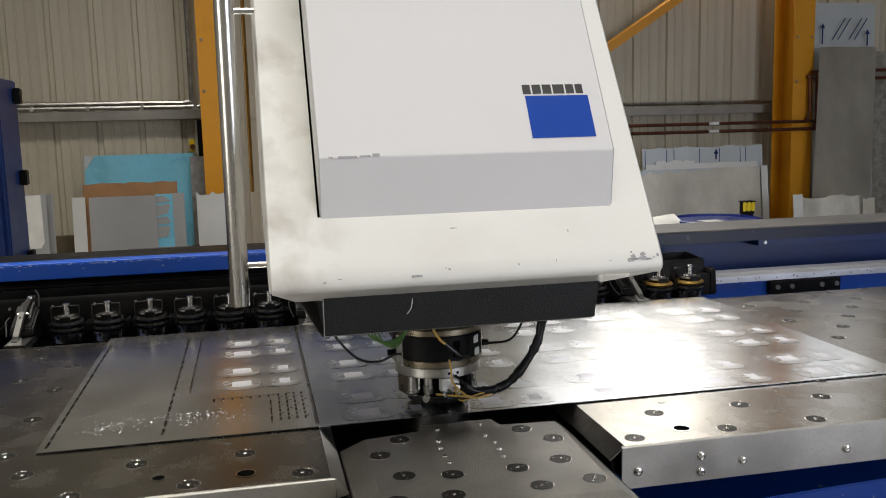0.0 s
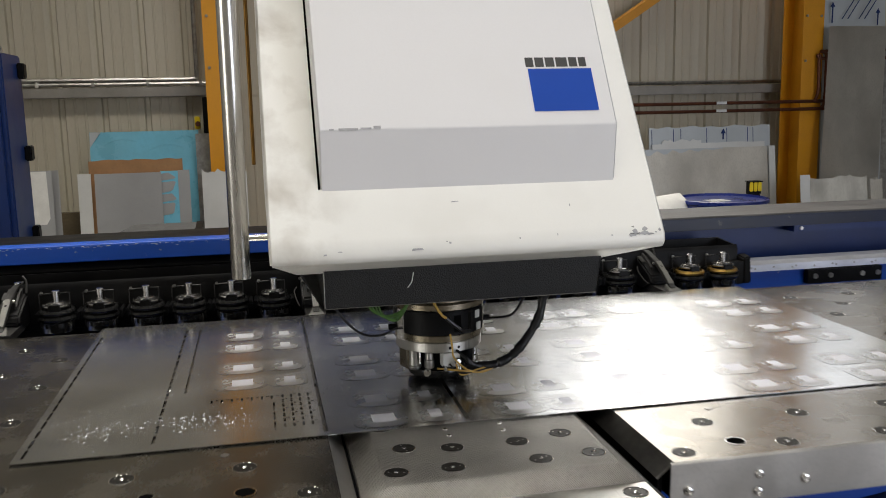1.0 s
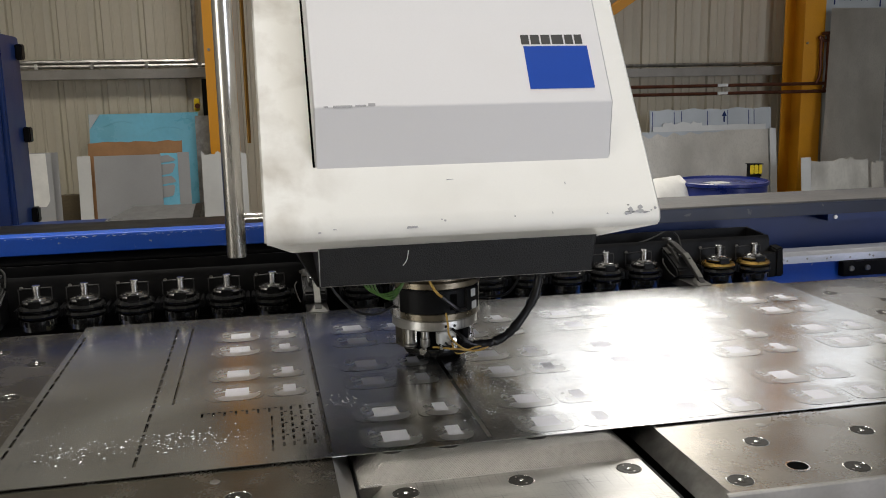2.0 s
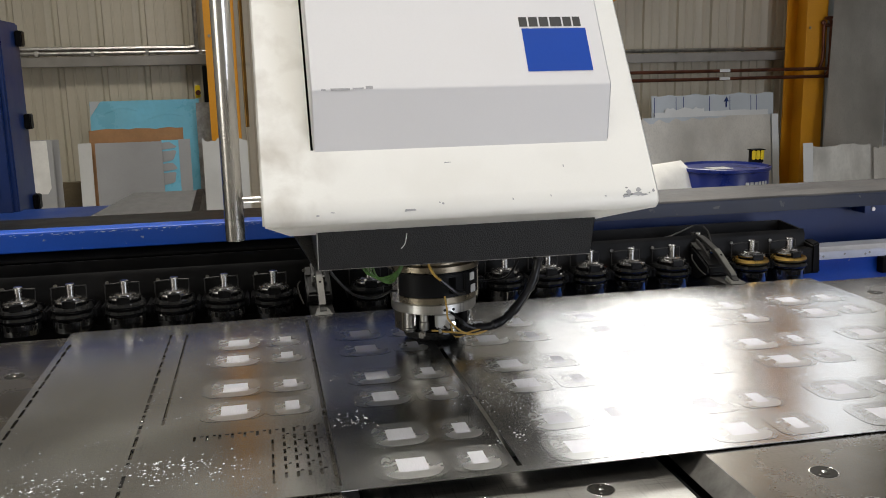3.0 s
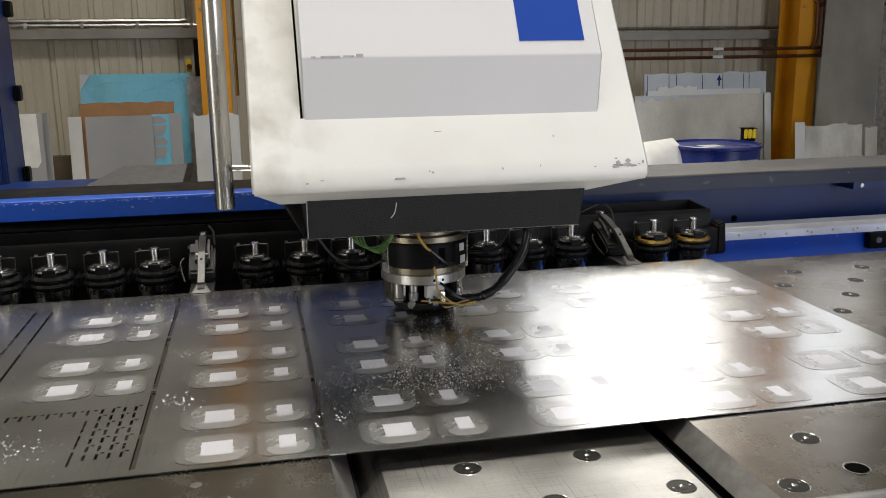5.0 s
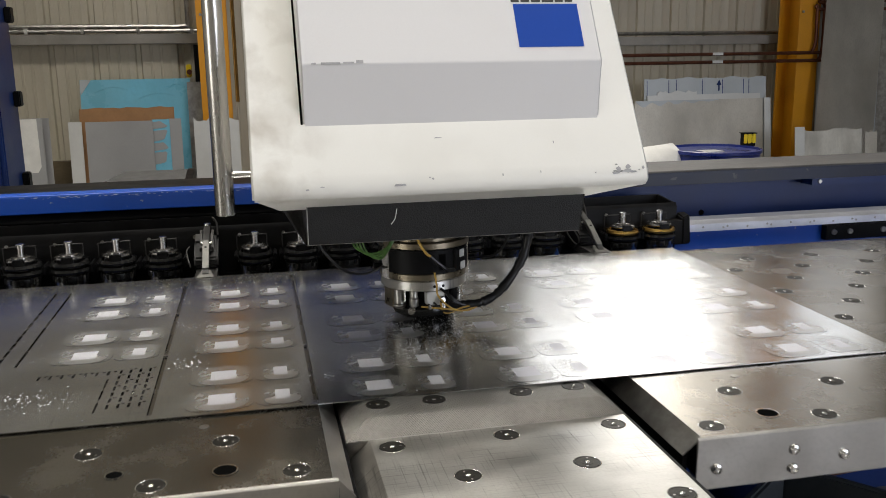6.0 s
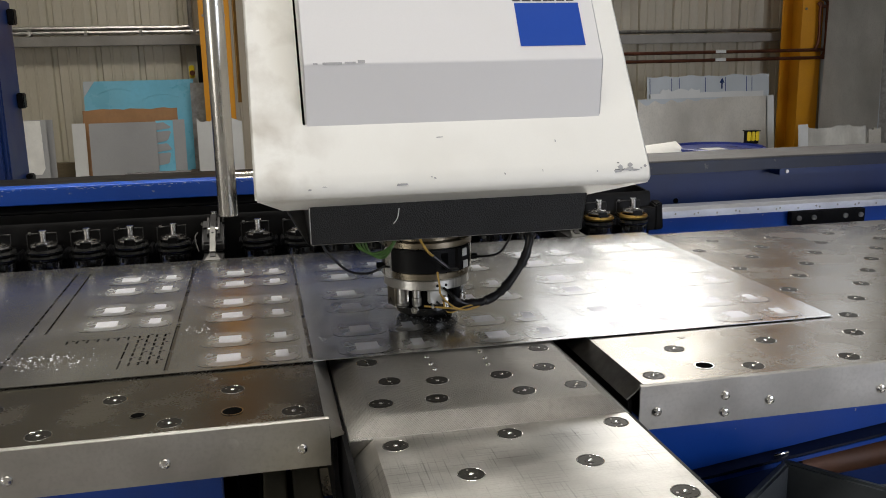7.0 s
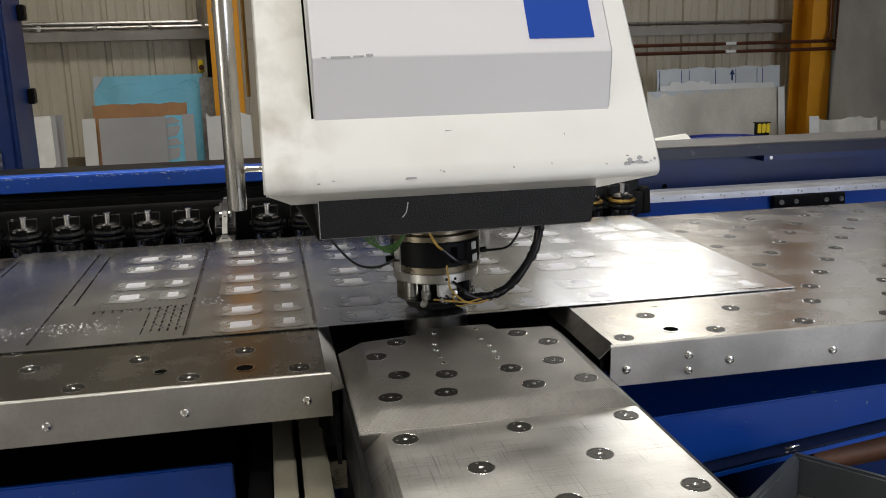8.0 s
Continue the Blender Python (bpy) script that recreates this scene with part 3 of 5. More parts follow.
    for a, b in zip(rows, rows[1:]):
        bm.faces.new((a[0], a[1], b[1], b[0]))
    bmesh.ops.solidify(bm, geom=bm.faces, thickness=0.004)
    solid("tall_sheet", bm, LEANING, "tall bowed steel sheet leaning by a column", "sheet", "sheets leaning on the wall")
    leaning("filmed_sheet", FILM, 5.38, 6.10, 6.42, Z0 + 1.78, 2, "tall filmed sheet with printed blue arrows", thick=0.004)
    leaning("offcut_sheet", STAINED, 4.66, 5.30, 5.50, Z0 - 0.10, 7, "pale stained offcut sheets stacked low", notch=0.05)
    leaning("offcut_sheet", LEANING, 5.32, 5.45, 5.48, Z0 - 0.15, 7, "dull offcut beside a pale stack", notch=0.03)
    leaning("offcut_sheet", DULL, 6.05, 6.5, 6.55, Z0 + 1.3, 3, "dark sheet edge behind a tall sheet")

    # printed arrows and lines on the filmed sheets
    def arrow(x, y, z, h):
        a = thing("printed_arrow", pose(x, y, z), "navy arrow printed on protective film", "arrow", "printed arrows")
        bm = bmesh.new()
        box(bm, -0.008, 0.008, -0.002, 0.0, 0, h)
        part("shaft", bm, NAVY, a)
        bm = bmesh.new()
        frustum(bm, [(-0.028, -0.002, h), (0.028, -0.002, h), (0, -0.002, h + 0.05)], [(-0.028, 0, h), (0.028, 0, h), (0, 0, h + 0.05)])
        part("tip", bm, NAVY, a)
    arrow(4.20, 6.335, Z0 + 0.19, 0.08)
    arrow(5.45, 6.455, Z0 + 1.36, 0.16)
    arrow(5.98, 6.455, Z0 + 1.34, 0.12)
    for k in range(7):
        x = 5.56 + 0.065 * k
        bm = bmesh.new()
        frustum(bm, [(x, 6.455, Z0 + 1.40), (x + 0.012, 6.455, Z0 + 1.40), (x + 0.16, 6.457, Z0 + 1.62), (x + 0.148, 6.457, Z0 + 1.62)][:4],
                [(x, 6.458, Z0 + 1.40), (x + 0.012, 6.458, Z0 + 1.40), (x + 0.16, 6.460, Z0 + 1.62), (x + 0.148, 6.460, Z0 + 1.62)]) if k in (0, 1, 3, 4) else None
        if k in (0, 1, 3, 4):
            solid("printed_line", bm, NAVY, "slanting bar of print on protective film", "print", "printed arrows")
        else:
            bm.free()
    # drum, sack, yellow caddy
    drum = thing("oil_drum", pose(2.59, 3.46, 0), "dark blue steel drum with a pale label", "drum")
    bm = bmesh.new()
    H = Z0 - 0.035
    turned(bm, [(0.28, 0), (0.29, 0.01), (0.29, H * 0.33), (0.298, H * 0.34), (0.29, H * 0.36), (0.29, H * 0.66), (0.298, H * 0.675), (0.29, H * 0.69), (0.29, H - 0.02)], seg=40)
    part("shell", bm, DRUM, drum)
    bm = bmesh.new()
    turned(bm, [(0.29, H - 0.02), (0.302, H - 0.015), (0.302, H + 0.005), (0.29, H + 0.008), (0.285, H - 0.008), (0.001, H - 0.008)], seg=40)
    part("rim", bm, DRUM, drum)
    bm = bmesh.new()
    box(bm, -0.12, 0.02, -0.1, 0.02, H - 0.007, H - 0.004)
    part("lid_label", bm, PALE, drum, "pale paper label on the lid")
    for k in range(6):
        bm = bmesh.new()
        box(bm, -0.012, 0.012, -0.2965, -0.2945, H - 0.115 + 0.004 * (k % 2), H - 0.075)
        part("chalk_mark", bm, PALE, drum, place=pose(0, 0, 0, 0, 0, 2 + 6.5 * k))
    bm = bmesh.new()
    bmesh.ops.create_icosphere(bm, subdivisions=3, radius=1)
    for v in bm.verts:
        k = 1 + 0.22 * noise.noise(v.co * 1.7)
        v.co = Vector((v.co.x * 0.29 * k, v.co.y * 0.18 * k, max(v.co.z, -0.8) * (0.20 + 0.05 * v.co.x) * k))
    solid("white_sack", bm, SACK, "crumpled white cloth sack on a low box", "sack", place=pose(2.12, 3.46, Z0 - 0.20, 0, 0, 0))
    bm = bmesh.new()
    box(bm, 1.90, 2.28, 3.34, 3.70, 0, Z0 - 0.34)
    soften(bm, 0.01)
    solid("crate", bm, BIN, "dark crate under a white sack", "crate")
    caddy = thing("yellow_caddy", pose(3.875, 5.2, 0), "yellow plastic rack with black slots on a stand", "rack")
    bm = bmesh.new()
    box(bm, -0.045, 0.045, -0.03, 0.03, 0, Z0 - 0.22)
    part("stand", bm, DARK, caddy)
    bm = bmesh.new()
    box(bm, -0.056, 0.056, -0.026, 0.03, Z0 - 0.219, Z0 - 0.112)
    part("black_core", bm, DARK, caddy, "black core between yellow bars")
    for k in range(3):
        bm = bmesh.new()
        box(bm, -0.060 + 0.0405 * k, -0.025 + 0.0405 * k, -0.04, -0.0265, Z0 - 0.195, Z0 - 0.112)
        soften(bm, 0.006)
        part("slot", bm, SIGNAL, caddy)
    bm = bmesh.new()
    box(bm, -0.062, 0.062, -0.042, 0.045, Z0 - 0.1115, Z0 - 0.104)
    part("rim", bm, DARK, caddy, "black top rim")

    # control cabinet
    cab = thing("control_cabinet", pose(0, 3.5, 0), "dark blue steel control cabinet with hinges", "cabinet")
    bm = bmesh.new()
    box(bm, -2.7, -1.745, 0.0, 0.4, 0.0, Z0 + 0.95)
    soften(bm, 0.008)
    part("body", bm, NAVY, cab)
    bm = bmesh.new()
    box(bm, -2.65, -1.775, -0.022, 0.0, 0.05, Z0 + 0.93)
    soften(bm, 0.004)
    door = part("door", bm, NAVY, cab)
    for z in (Z0 + 0.86, Z0 + 0.38, Z0 - 0.1):
        bm = bmesh.new()
        box(bm, -1.7445, -1.705, 0.30, 0.37, z - 0.045, z + 0.045)
        soften(bm, 0.006)
        part("hinge", bm, DARK, cab)
    bm = bmesh.new()
    box(bm, -1.86, -1.835, -0.04, -0.022, Z0 - 0.03, Z0 + 0.10)
    part("handle", bm, CHROME, door, "bright cabinet handle")
    bm = bmesh.new()
    frustum(bm, [(-1.84, -0.0225, Z0 + 0.78), (-1.80, -0.0225, Z0 + 0.78), (-1.82, -0.0225, Z0 + 0.815)],
            [(-1.84, -0.025, Z0 + 0.78), (-1.80, -0.025, Z0 + 0.78), (-1.82, -0.025, Z0 + 0.815)])
    part("warning_sign", bm, SIGNAL, door, "small yellow warning triangle")
    bm = bmesh.new()
    tube(bm, [(-1.83, 0.2, Z0 + 0.94), (-1.83, 0.2, Z0 + 0.98), (-1.81, 0.2, Z0 + 1.0), (-1.79, 0.2, Z0 + 0.98), (-1.79, 0.2, Z0 + 0.94)], 0.007)
    part("lifting_eye", bm, CHROME, cab)
    bm = bmesh.new()
    box(bm, -1.95, -1.87, 0.15, 0.25, Z0 + 0.945, Z0 + 1.08)
    part("lamp_housing", bm, DULL, cab)

    # chip conveyor with ribbed black cover behind the beam
    conv = thing("covered_conveyor", pose(0, 3.0, 0), "blue conveyor housing with ribbed black cover", "conveyor")
    bm = bmesh.new()
    box(bm, -2.1, -0.80, -0.2, 0.6, 0.0, Z0 - 0.115)
    soften(bm, 0.006)
    # navy in place of plain blue: the housing's shade is put into its colour
    part("housing", bm, NAVY, conv)
    for k in range(24):
        a = k / 23
        bm = bmesh.new()
        y = -0.15 + 0.6 * a
        prism(bm, [(y, Z0 - 0.115), (y + 0.019, Z0 - 0.115), (y + 0.019, Z0 - 0.086 + 0.052 * a), (y + 0.010, Z0 - 0.084 + 0.052 * a), (y, Z0 - 0.094 + 0.052 * a)], -1.29 + 0.17 * a, -0.76)
        part("rib", bm, LEVER, conv)
    bm = bmesh.new()
    prism(bm, [(-0.16, Z0 - 0.16), (0.48, Z0 - 0.16), (0.48, Z0 - 0.03), (0.40, Z0 - 0.03), (-0.16, Z0 - 0.09)], -0.76, -0.72)
    part("end_plate", bm, DARK, conv)


# ---------------------------------------------------------------- machine, fixed
def screw_insert(r=0.02):
    """Black ball-holder with a bright centre."""
    bm = bmesh.new()
    turned(bm, [(r, -0.002), (r, 0.0003), (r * 0.90, 0.0004), (r * 0.88, 0.0), (r * 0.48, 0.0), (r * 0.46, 0.0005), (r * 0.30, 0.0005), (r * 0.29, 0.0003)], seg=24)
    black = mesh_of("insert", bm, RUBBER, False)
    bm = bmesh.new()
    turned(bm, [(r * 0.22, 0.0), (r * 0.21, 0.0010), (r * 0.13, 0.0018), (0.0006, 0.0020)], seg=12)
    ball = mesh_of("ball", bm, CHROME)
    bm = bmesh.new()
    turned(bm, [(r * 1.09, -0.002), (r * 1.09, -0.0001), (r * 1.05, 0.0001), (r * 1.0, -0.0004)], seg=24)
    rim = mesh_of("rim", bm, CHROME)
    bm = bmesh.new()
    turned(bm, [(r * 0.09, 0.0), (r * 0.09, 0.0004)], seg=8)
    return black, ball, rim, mesh_of("pin_hole", bm, DULL)


INSERT = screw_insert()


def insert(parent, x, y, z, turn=0):
    black, ball, rim, hole = INSERT
    a = share("insert", black, parent, pose(x, y, z, 0, 0, turn))
    share("ball", ball, a, pose(0, 0, 0))
    share("rim", rim, a, pose(0, 0, 0))
    for s in (-1, 1):
        share("pin_hole", hole, a, pose(s * 0.0135, 0, 0.0002))


def rivet_mesh():
    bm = bmesh.new()
    turned(bm, [(0.0095, 0.0), (0.0095, -0.001), (0.0075, -0.0042), (0.0040, -0.0056), (0.0036, -0.0040), (0.0004, -0.0040)], (0, 0, 0), "y", 16)
    return mesh_of("button_screw", bm, CHROME)


RIVET = rivet_mesh()


def open_hole(parent, x, y, z, r):
    # nothing is cut: the disc's black stands for the shade inside the hole
    bm = bmesh.new()
    turned(bm, [(r, 0.0), (r * 0.995, 0.0005)], (x, y, z), seg=20)
    part("hole", bm, VOID, parent, "round hole drawn as a black disc")
    bm = bmesh.new()
    for k in range(20):
        a, b = 2 * math.pi * k / 20, 2 * math.pi * (k + 1) / 20
        bm.faces.new([bm.verts.new((x + q * math.cos(w), y + q * math.sin(w), z + 0.0008)) for q, w in ((r, a), (r * 1.12, a), (r * 1.12, b), (r, b))])
    part("hole_edge", bm, CHROME, parent)


def fixed_bed():
    m = pose(0, 0, Z0)
    die = thing("die_table", m, "knurled steel die table beside the side tables", "machine table")
    bm = bmesh.new()
    top = [(-0.213, -0.492), (0.198, -0.494), (0.205, -0.128), (0.088, -0.116), (0.078, -0.075), (-0.078, -0.075), (-0.088, -0.108), (-0.205, -0.128)]
    low = [(-0.252, -0.522), (0.238, -0.522), (0.238, -0.100), (0.088, -0.095), (0.078, -0.070), (-0.078, -0.070), (-0.088, -0.095), (-0.252, -0.105)]
    frustum(bm, [(x, y, -0.028) for x, y in low], [(x, y, 0.0) for x, y in top])
    soften(bm, 0.0012, 1)
    part("top_plate", bm, KNURL, die)
    bm = bmesh.new()
    slab(bm, low, -0.14, -0.0285)
    part("block", bm, DULL, die)
    for x, y in ((0.122, -0.155), (0.168, -0.225), (0.171, -0.438), (0.144, -0.334), (0.053, -0.354), (0.071, -0.442), (-0.070, -0.353), (-0.088, -0.440),
                 (-0.157, -0.335), (-0.187, -0.439), (-0.185, -0.223), (-0.134, -0.148)):
        insert(die, x, y, 0.0003, random.uniform(0, 180))
    for x, y in ((-0.048, -0.111), (-0.06, -0.18), (-0.064, -0.218), (-0.064, -0.26), (-0.063, -0.293), (0.039, -0.174), (0.046, -0.217), (0.046, -0.255), (0.043, -0.293), (0.045, -0.105)):
        bm = bmesh.new()
        turned(bm, [(0.0058, 0), (0.0052, 0.0016), (0.0005, 0.0022)], (x, y, 0), seg=12)
        part("cap_screw", bm, CHROME, die)
    # die ring under the punch, dark well round it
    bm = bmesh.new()
    turned(bm, [(0.075, -0.05), (0.075, -0.004), (0.068, -0.001), (0.01, -0.001)], (-0.008, 0.085, 0), seg=32)
    part("die_ring", bm, DULL, die)
    bm = bmesh.new()
    box(bm, -0.262, 0.246, -0.10, 1.0, -0.16, -0.05)
    part("well", bm, DARK, die)
    for x in (-0.256, 0.243):
        bm = bmesh.new()
        box(bm, x - 0.004, x + 0.004, -1.3, 1.0, -0.17, -0.035)
        part("side_strip", bm, DARK, die)

    plate = thing("feed_plate", m, "scraped steel feed plate with black inserts", "machine table")
    bm = bmesh.new()
    top = [(-0.213, -1.6), (0.232, -1.6), (0.232, -0.5245), (-0.213, -0.5245)]
    low = [(-0.253, -1.6), (0.243, -1.6), (0.243, -0.5245), (-0.253, -0.5245)]
    frustum(bm, [(x, y, -0.062) for x, y in low], [(x, y, -0.025) for x, y in top])
    soften(bm, 0.001, 1)
    part("top_plate", bm, SCRAPED, plate)
    bm = bmesh.new()
    box(bm, -0.252, 0.242, -1.6, -0.526, -0.16, -0.0625)
    part("side", bm, STEEL, plate)
    for j in range(6):
        for x in ((-0.181, 0.010, 0.198) if j % 2 == 0 else (-0.086, 0.103)):
            insert(plate, x, -0.56 - 0.126 * j, -0.0247, random.uniform(0, 180))

    # machine bed below
    bed = thing("machine_bed", pose(0, 0, 0), "blue welded machine bed under the tables", "machine bed")
    bm = bmesh.new()
    frustum(bm, [(0.40, -0.20, Z0 - 0.346), (1.8, -0.20, Z0 - 0.172), (1.8, 0.6, Z0 - 0.172), (0.40, 0.6, Z0 - 0.346)],
            [(0.40, -0.20, Z0 - 0.207), (1.8, -0.20, Z0 - 0.157), (1.8, 0.6, Z0 - 0.157), (0.40, 0.6, Z0 - 0.207)])
    soften(bm, 0.003)
    part("right_beam", bm, BLUE, bed)
    bm = bmesh.new()
    box(bm, 1.8005, 2.6, -0.19, 0.6, Z0 - 0.42, Z0 - 0.16)
    soften(bm, 0.003)
    part("end_beam", bm, BLUE, bed)
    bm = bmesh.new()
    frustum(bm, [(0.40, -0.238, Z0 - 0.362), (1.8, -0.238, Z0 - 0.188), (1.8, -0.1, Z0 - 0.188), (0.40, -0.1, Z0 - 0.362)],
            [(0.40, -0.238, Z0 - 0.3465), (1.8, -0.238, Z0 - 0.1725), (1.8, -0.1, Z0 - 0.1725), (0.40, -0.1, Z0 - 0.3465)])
    part("beam_flange", bm, INDIGO, bed, "dark blue lower flange")
    bm = bmesh.new()
    frustum(bm, [(0.40, -0.2405, Z0 - 0.363), (1.8, -0.2405, Z0 - 0.189), (1.8, -0.2382, Z0 - 0.189), (0.40, -0.2382, Z0 - 0.363)],
            [(0.40, -0.2405, Z0 - 0.353), (1.8, -0.2405, Z0 - 0.179), (1.8, -0.2382, Z0 - 0.179), (0.40, -0.2382, Z0 - 0.353)])
    part("flange_edge", bm, BLUE, bed)
    bm = bmesh.new()
    tube(bm, [(0.722, -0.225, Z0 - 0.304), (0.738, -0.228, Z0 - 0.299), (0.755, -0.225, Z0 - 0.299)], 0.0035, 8)
    part("cable_clip", bm, CHROME, bed)
    bm = bmesh.new()
    box(bm, -2.6, -0.478, -0.20, -0.186, Z0 - 0.52, Z0 - 0.205)
    soften(bm, 0.003)
    part("left_beam", bm, BLUE, bed)
    bm = bmesh.new()
    box(bm, -2.6, -0.478, -0.185, 0.6, Z0 - 0.52, Z0 - 0.24)
    part("left_sump", bm, DARK, bed)
    bm = bmesh.new()
    box(bm, -0.30, 0.30, -0.1, 2.9, 0.0, Z0 - 0.17)
    part("plinth", bm, DARK, bed)
    bm = bmesh.new()
    box(bm, -2.6, 2.6, 0.62, 2.9, 0.0, Z0 - 0.20)
    part("rear_base", bm, NAVY, bed)
    for x, w, mat in ((-0.425, 0.022, DARK), (-0.377, 0.022, STONE), (-0.318, 0.026, STONE)):
        bm = bmesh.new()
        box(bm, x - w, x + w, -1.3, 0.62, Z0 - 0.32, Z0 - 0.19 - (0.02 if mat is DARK else 0))
        soften(bm, 0.004)
        part("guide_rail", bm, mat, bed)
    bm = bmesh.new()
    box(bm, -0.46, -0.262, -1.3, 0.6, 0.0, Z0 - 0.32)
    part("rail_base", bm, NAVY, bed)
    for k in range(5):
        bm = bmesh.new()
        box(bm, -0.29, -0.257, -1.0 + 0.25 * k, -0.93 + 0.25 * k, Z0 - 0.26, Z0 - 0.20)
        part("bracket", bm, OILY, bed)
    # bins and a rusty tube under the right table
    for x, y, turn in ((0.724, -0.607, -52), (1.50, -0.48, -8)):
        bn = thing("scrap_bin", pose(x, y, 0, 0, 0, turn), "open dark grey scrap bin with punching slugs", "bin", "scrap bins")
        h = Z0 - 0.285
        for a, b, c, d in ((-0.27, 0.27, -0.20, -0.18), (-0.27, 0.27, 0.18, 0.20), (-0.27, -0.25, -0.18, 0.18), (0.25, 0.27, -0.18, 0.18)):
            bm = bmesh.new()
            box(bm, a, b, c, d, 0.02, h)
            soften(bm, 0.006)
            part("side", bm, BIN, bn)
        bm = bmesh.new()
        box(bm, -0.26, 0.26, -0.19, 0.19, 0.0, 0.02)
        part("base", bm, BIN, bn)
        bm = bmesh.new()
        for k in range(500):
            a, b, r = random.uniform(-0.24, 0.24), random.uniform(-0.17, 0.17), random.uniform(0.004, 0.008)
            turned(bm, [(r, 0), (r, 0.002)], (a, b, h - 0.095 + random.uniform(0, 0.02)), seg=5)
        tagged(part("slugs", bm, CHROME, bn, "heap of bright punching slugs"), kind="stuff")
        bm = bmesh.new()
        box(bm, -0.25, 0.25, -0.18, 0.18, 0.02, h - 0.09)
        part("fill", bm, DULL, bn)
    bm = bmesh.new()
    tube(bm, [(0.80, -0.195, Z0 - 0.352), (1.78, -0.195, Z0 - 0.283)], 0.034, 20)
    solid("rusty_tube", bm, RUST, "rusty brown steel tube lying behind scrap bins", "tube")
    bm = bmesh.new()
    box(bm, 1.45, 1.72, -0.235, -0.155, 0.0, Z0 - 0.340)
    solid("tube_stand", bm, DARK, "dark stand carrying a rusty tube", "stand")


def head():
    m = pose(0, 0, Z0)
    hd = thing("punching_head", m, "white punching head with black skirt over the sheet", "machine head")
    s, sb = 0.64, 0.577
    # sloping cover: folded front, rounded lip, sides
    bm = bmesh.new()
    prof = [(-0.270, 0.337), (-0.285, 0.341), (-0.292, 0.352), (-0.289, 0.368), (-0.280, 0.384)]
    prof += [(-0.280 + s * (z - 0.384), z) for z in (0.7, 1.0, 1.35)] + [(0.45, 1.35), (0.45, 0.45), (-0.15, 0.337)]
    prism(bm, prof, -0.380, 0.374)
    soften(bm, 0.004, 2, 50)
    flat(part("cover", bm, WHITE, hd))
    bm = bmesh.new()
    frustum(bm, [(-0.33, -0.18, 0.305), (0.285, -0.18, 0.305), (0.285, 0.2, 0.305), (-0.33, 0.2, 0.305)],
            [(-0.372, -0.268, 0.3365), (0.366, -0.268, 0.3365), (0.366, 0.2, 0.3365), (-0.372, 0.2, 0.3365)])
    part("underside", bm, WHITE, hd)
    # raised box on the front
    bm = bmesh.new()
    f0, f1 = (-0.240, 0.578), (-0.240 + sb * 0.72, 1.298)
    prism(bm, [(-0.280 + s * (0.462 - 0.384) + 0.004, 0.462), f0, f1, (-0.280 + s * (1.298 - 0.384), 1.298)], -0.281, 0.293)
    soften(bm, 0.003, 2, 15)
    raised = flat(part("front_box", bm, BOXWHITE, hd))
    bm = bmesh.new()
    prism(bm, [(-0.280 + s * (z - 0.384) - d, z) for z, d in ((0.47, 0.0012), (1.29, 0.0012), (1.29, -0.002), (0.47, -0.002))], -0.2855, -0.2815)
    part("gap_seal", bm, VOID, hd)
    # emblem: blue square and six dark bars above it
    def on_box(x0, x1, z0, z1, thick):
        b = bmesh.new()
        y = lambda z: f0[0] + sb * (z - f0[1])
        prism(b, [(y(z0) - thick, z0), (y(z1) - thick, z1), (y(z1) + 0.001, z1), (y(z0) + 0.001, z0)], x0, x1)
        return b
    part("emblem_square", on_box(0.1315, 0.2610, 0.604, 0.6855, 0.0012), LOGO, raised, "blue square emblem")
    x = 0.1285
    for w in (0.0185, 0.020, 0.0205, 0.0255, 0.019, 0.0175):
        part("emblem_bar", on_box(x, x + w - 0.0025, 0.689, 0.7075, 0.0010), INK, raised, "black emblem bar")
        x += w + 0.0012
    # chips in the paint
    for x, z, w, h in ((-0.245, 0.5775, 0.035, 0.004), (-0.205, 0.5785, 0.02, 0.003), (-0.181, 0.580, 0.013, 0.005), (-0.262, 0.5775, 0.008, 0.003)):
        part("paint_chip", on_box(x, x + w, z - h / 2 + 0.002, z + h / 2 + 0.002, 0.0006), SMUDGE, raised)
    for x, z, w, h in ((-0.125, 0.3605, 0.022, 0.004), (0.298, 0.368, 0.034, 0.004), (0.312, 0.373, 0.030, 0.009), (0.330, 0.370, 0.022, 0.013), (0.306, 0.378, 0.006, 0.008), (-0.285, 0.3585, 0.006, 0.003),
                       (-0.055, 0.369, 0.005, 0.004), (-0.04, 0.440, 0.014, 0.002), (0.19, 0.425, 0.002, 0.005), (0.362, 0.372, 0.008, 0.008)):
        bm = bmesh.new()
        yy = -0.2915 if z < 0.364 else (-0.2893 + (z - 0.366) * 0.50 if z < 0.384 else -0.280 + s * (z - 0.384))
        frustum(bm, [(x, yy - 0.0014, z - h / 2), (x + w, yy - 0.0014, z - h / 2 + 0.001), (x + w * 0.9, yy + 0.45 * h - 0.0016, z + h / 2), (x + w * 0.1, yy + 0.45 * h - 0.0016, z + h / 2)],
                [(x, yy + 0.002, z - h / 2), (x + w, yy + 0.002, z - h / 2 + 0.001), (x + w * 0.9, yy + s * h + 0.002, z + h / 2), (x + w * 0.1, yy + s * h + 0.002, z + h / 2)])
        part("paint_chip", bm, GRIME if x > 0.29 else SMUDGE, hd)
    # flaked paint on the lip's far corner and fine nicks along it
    rnd = random.Random(8)
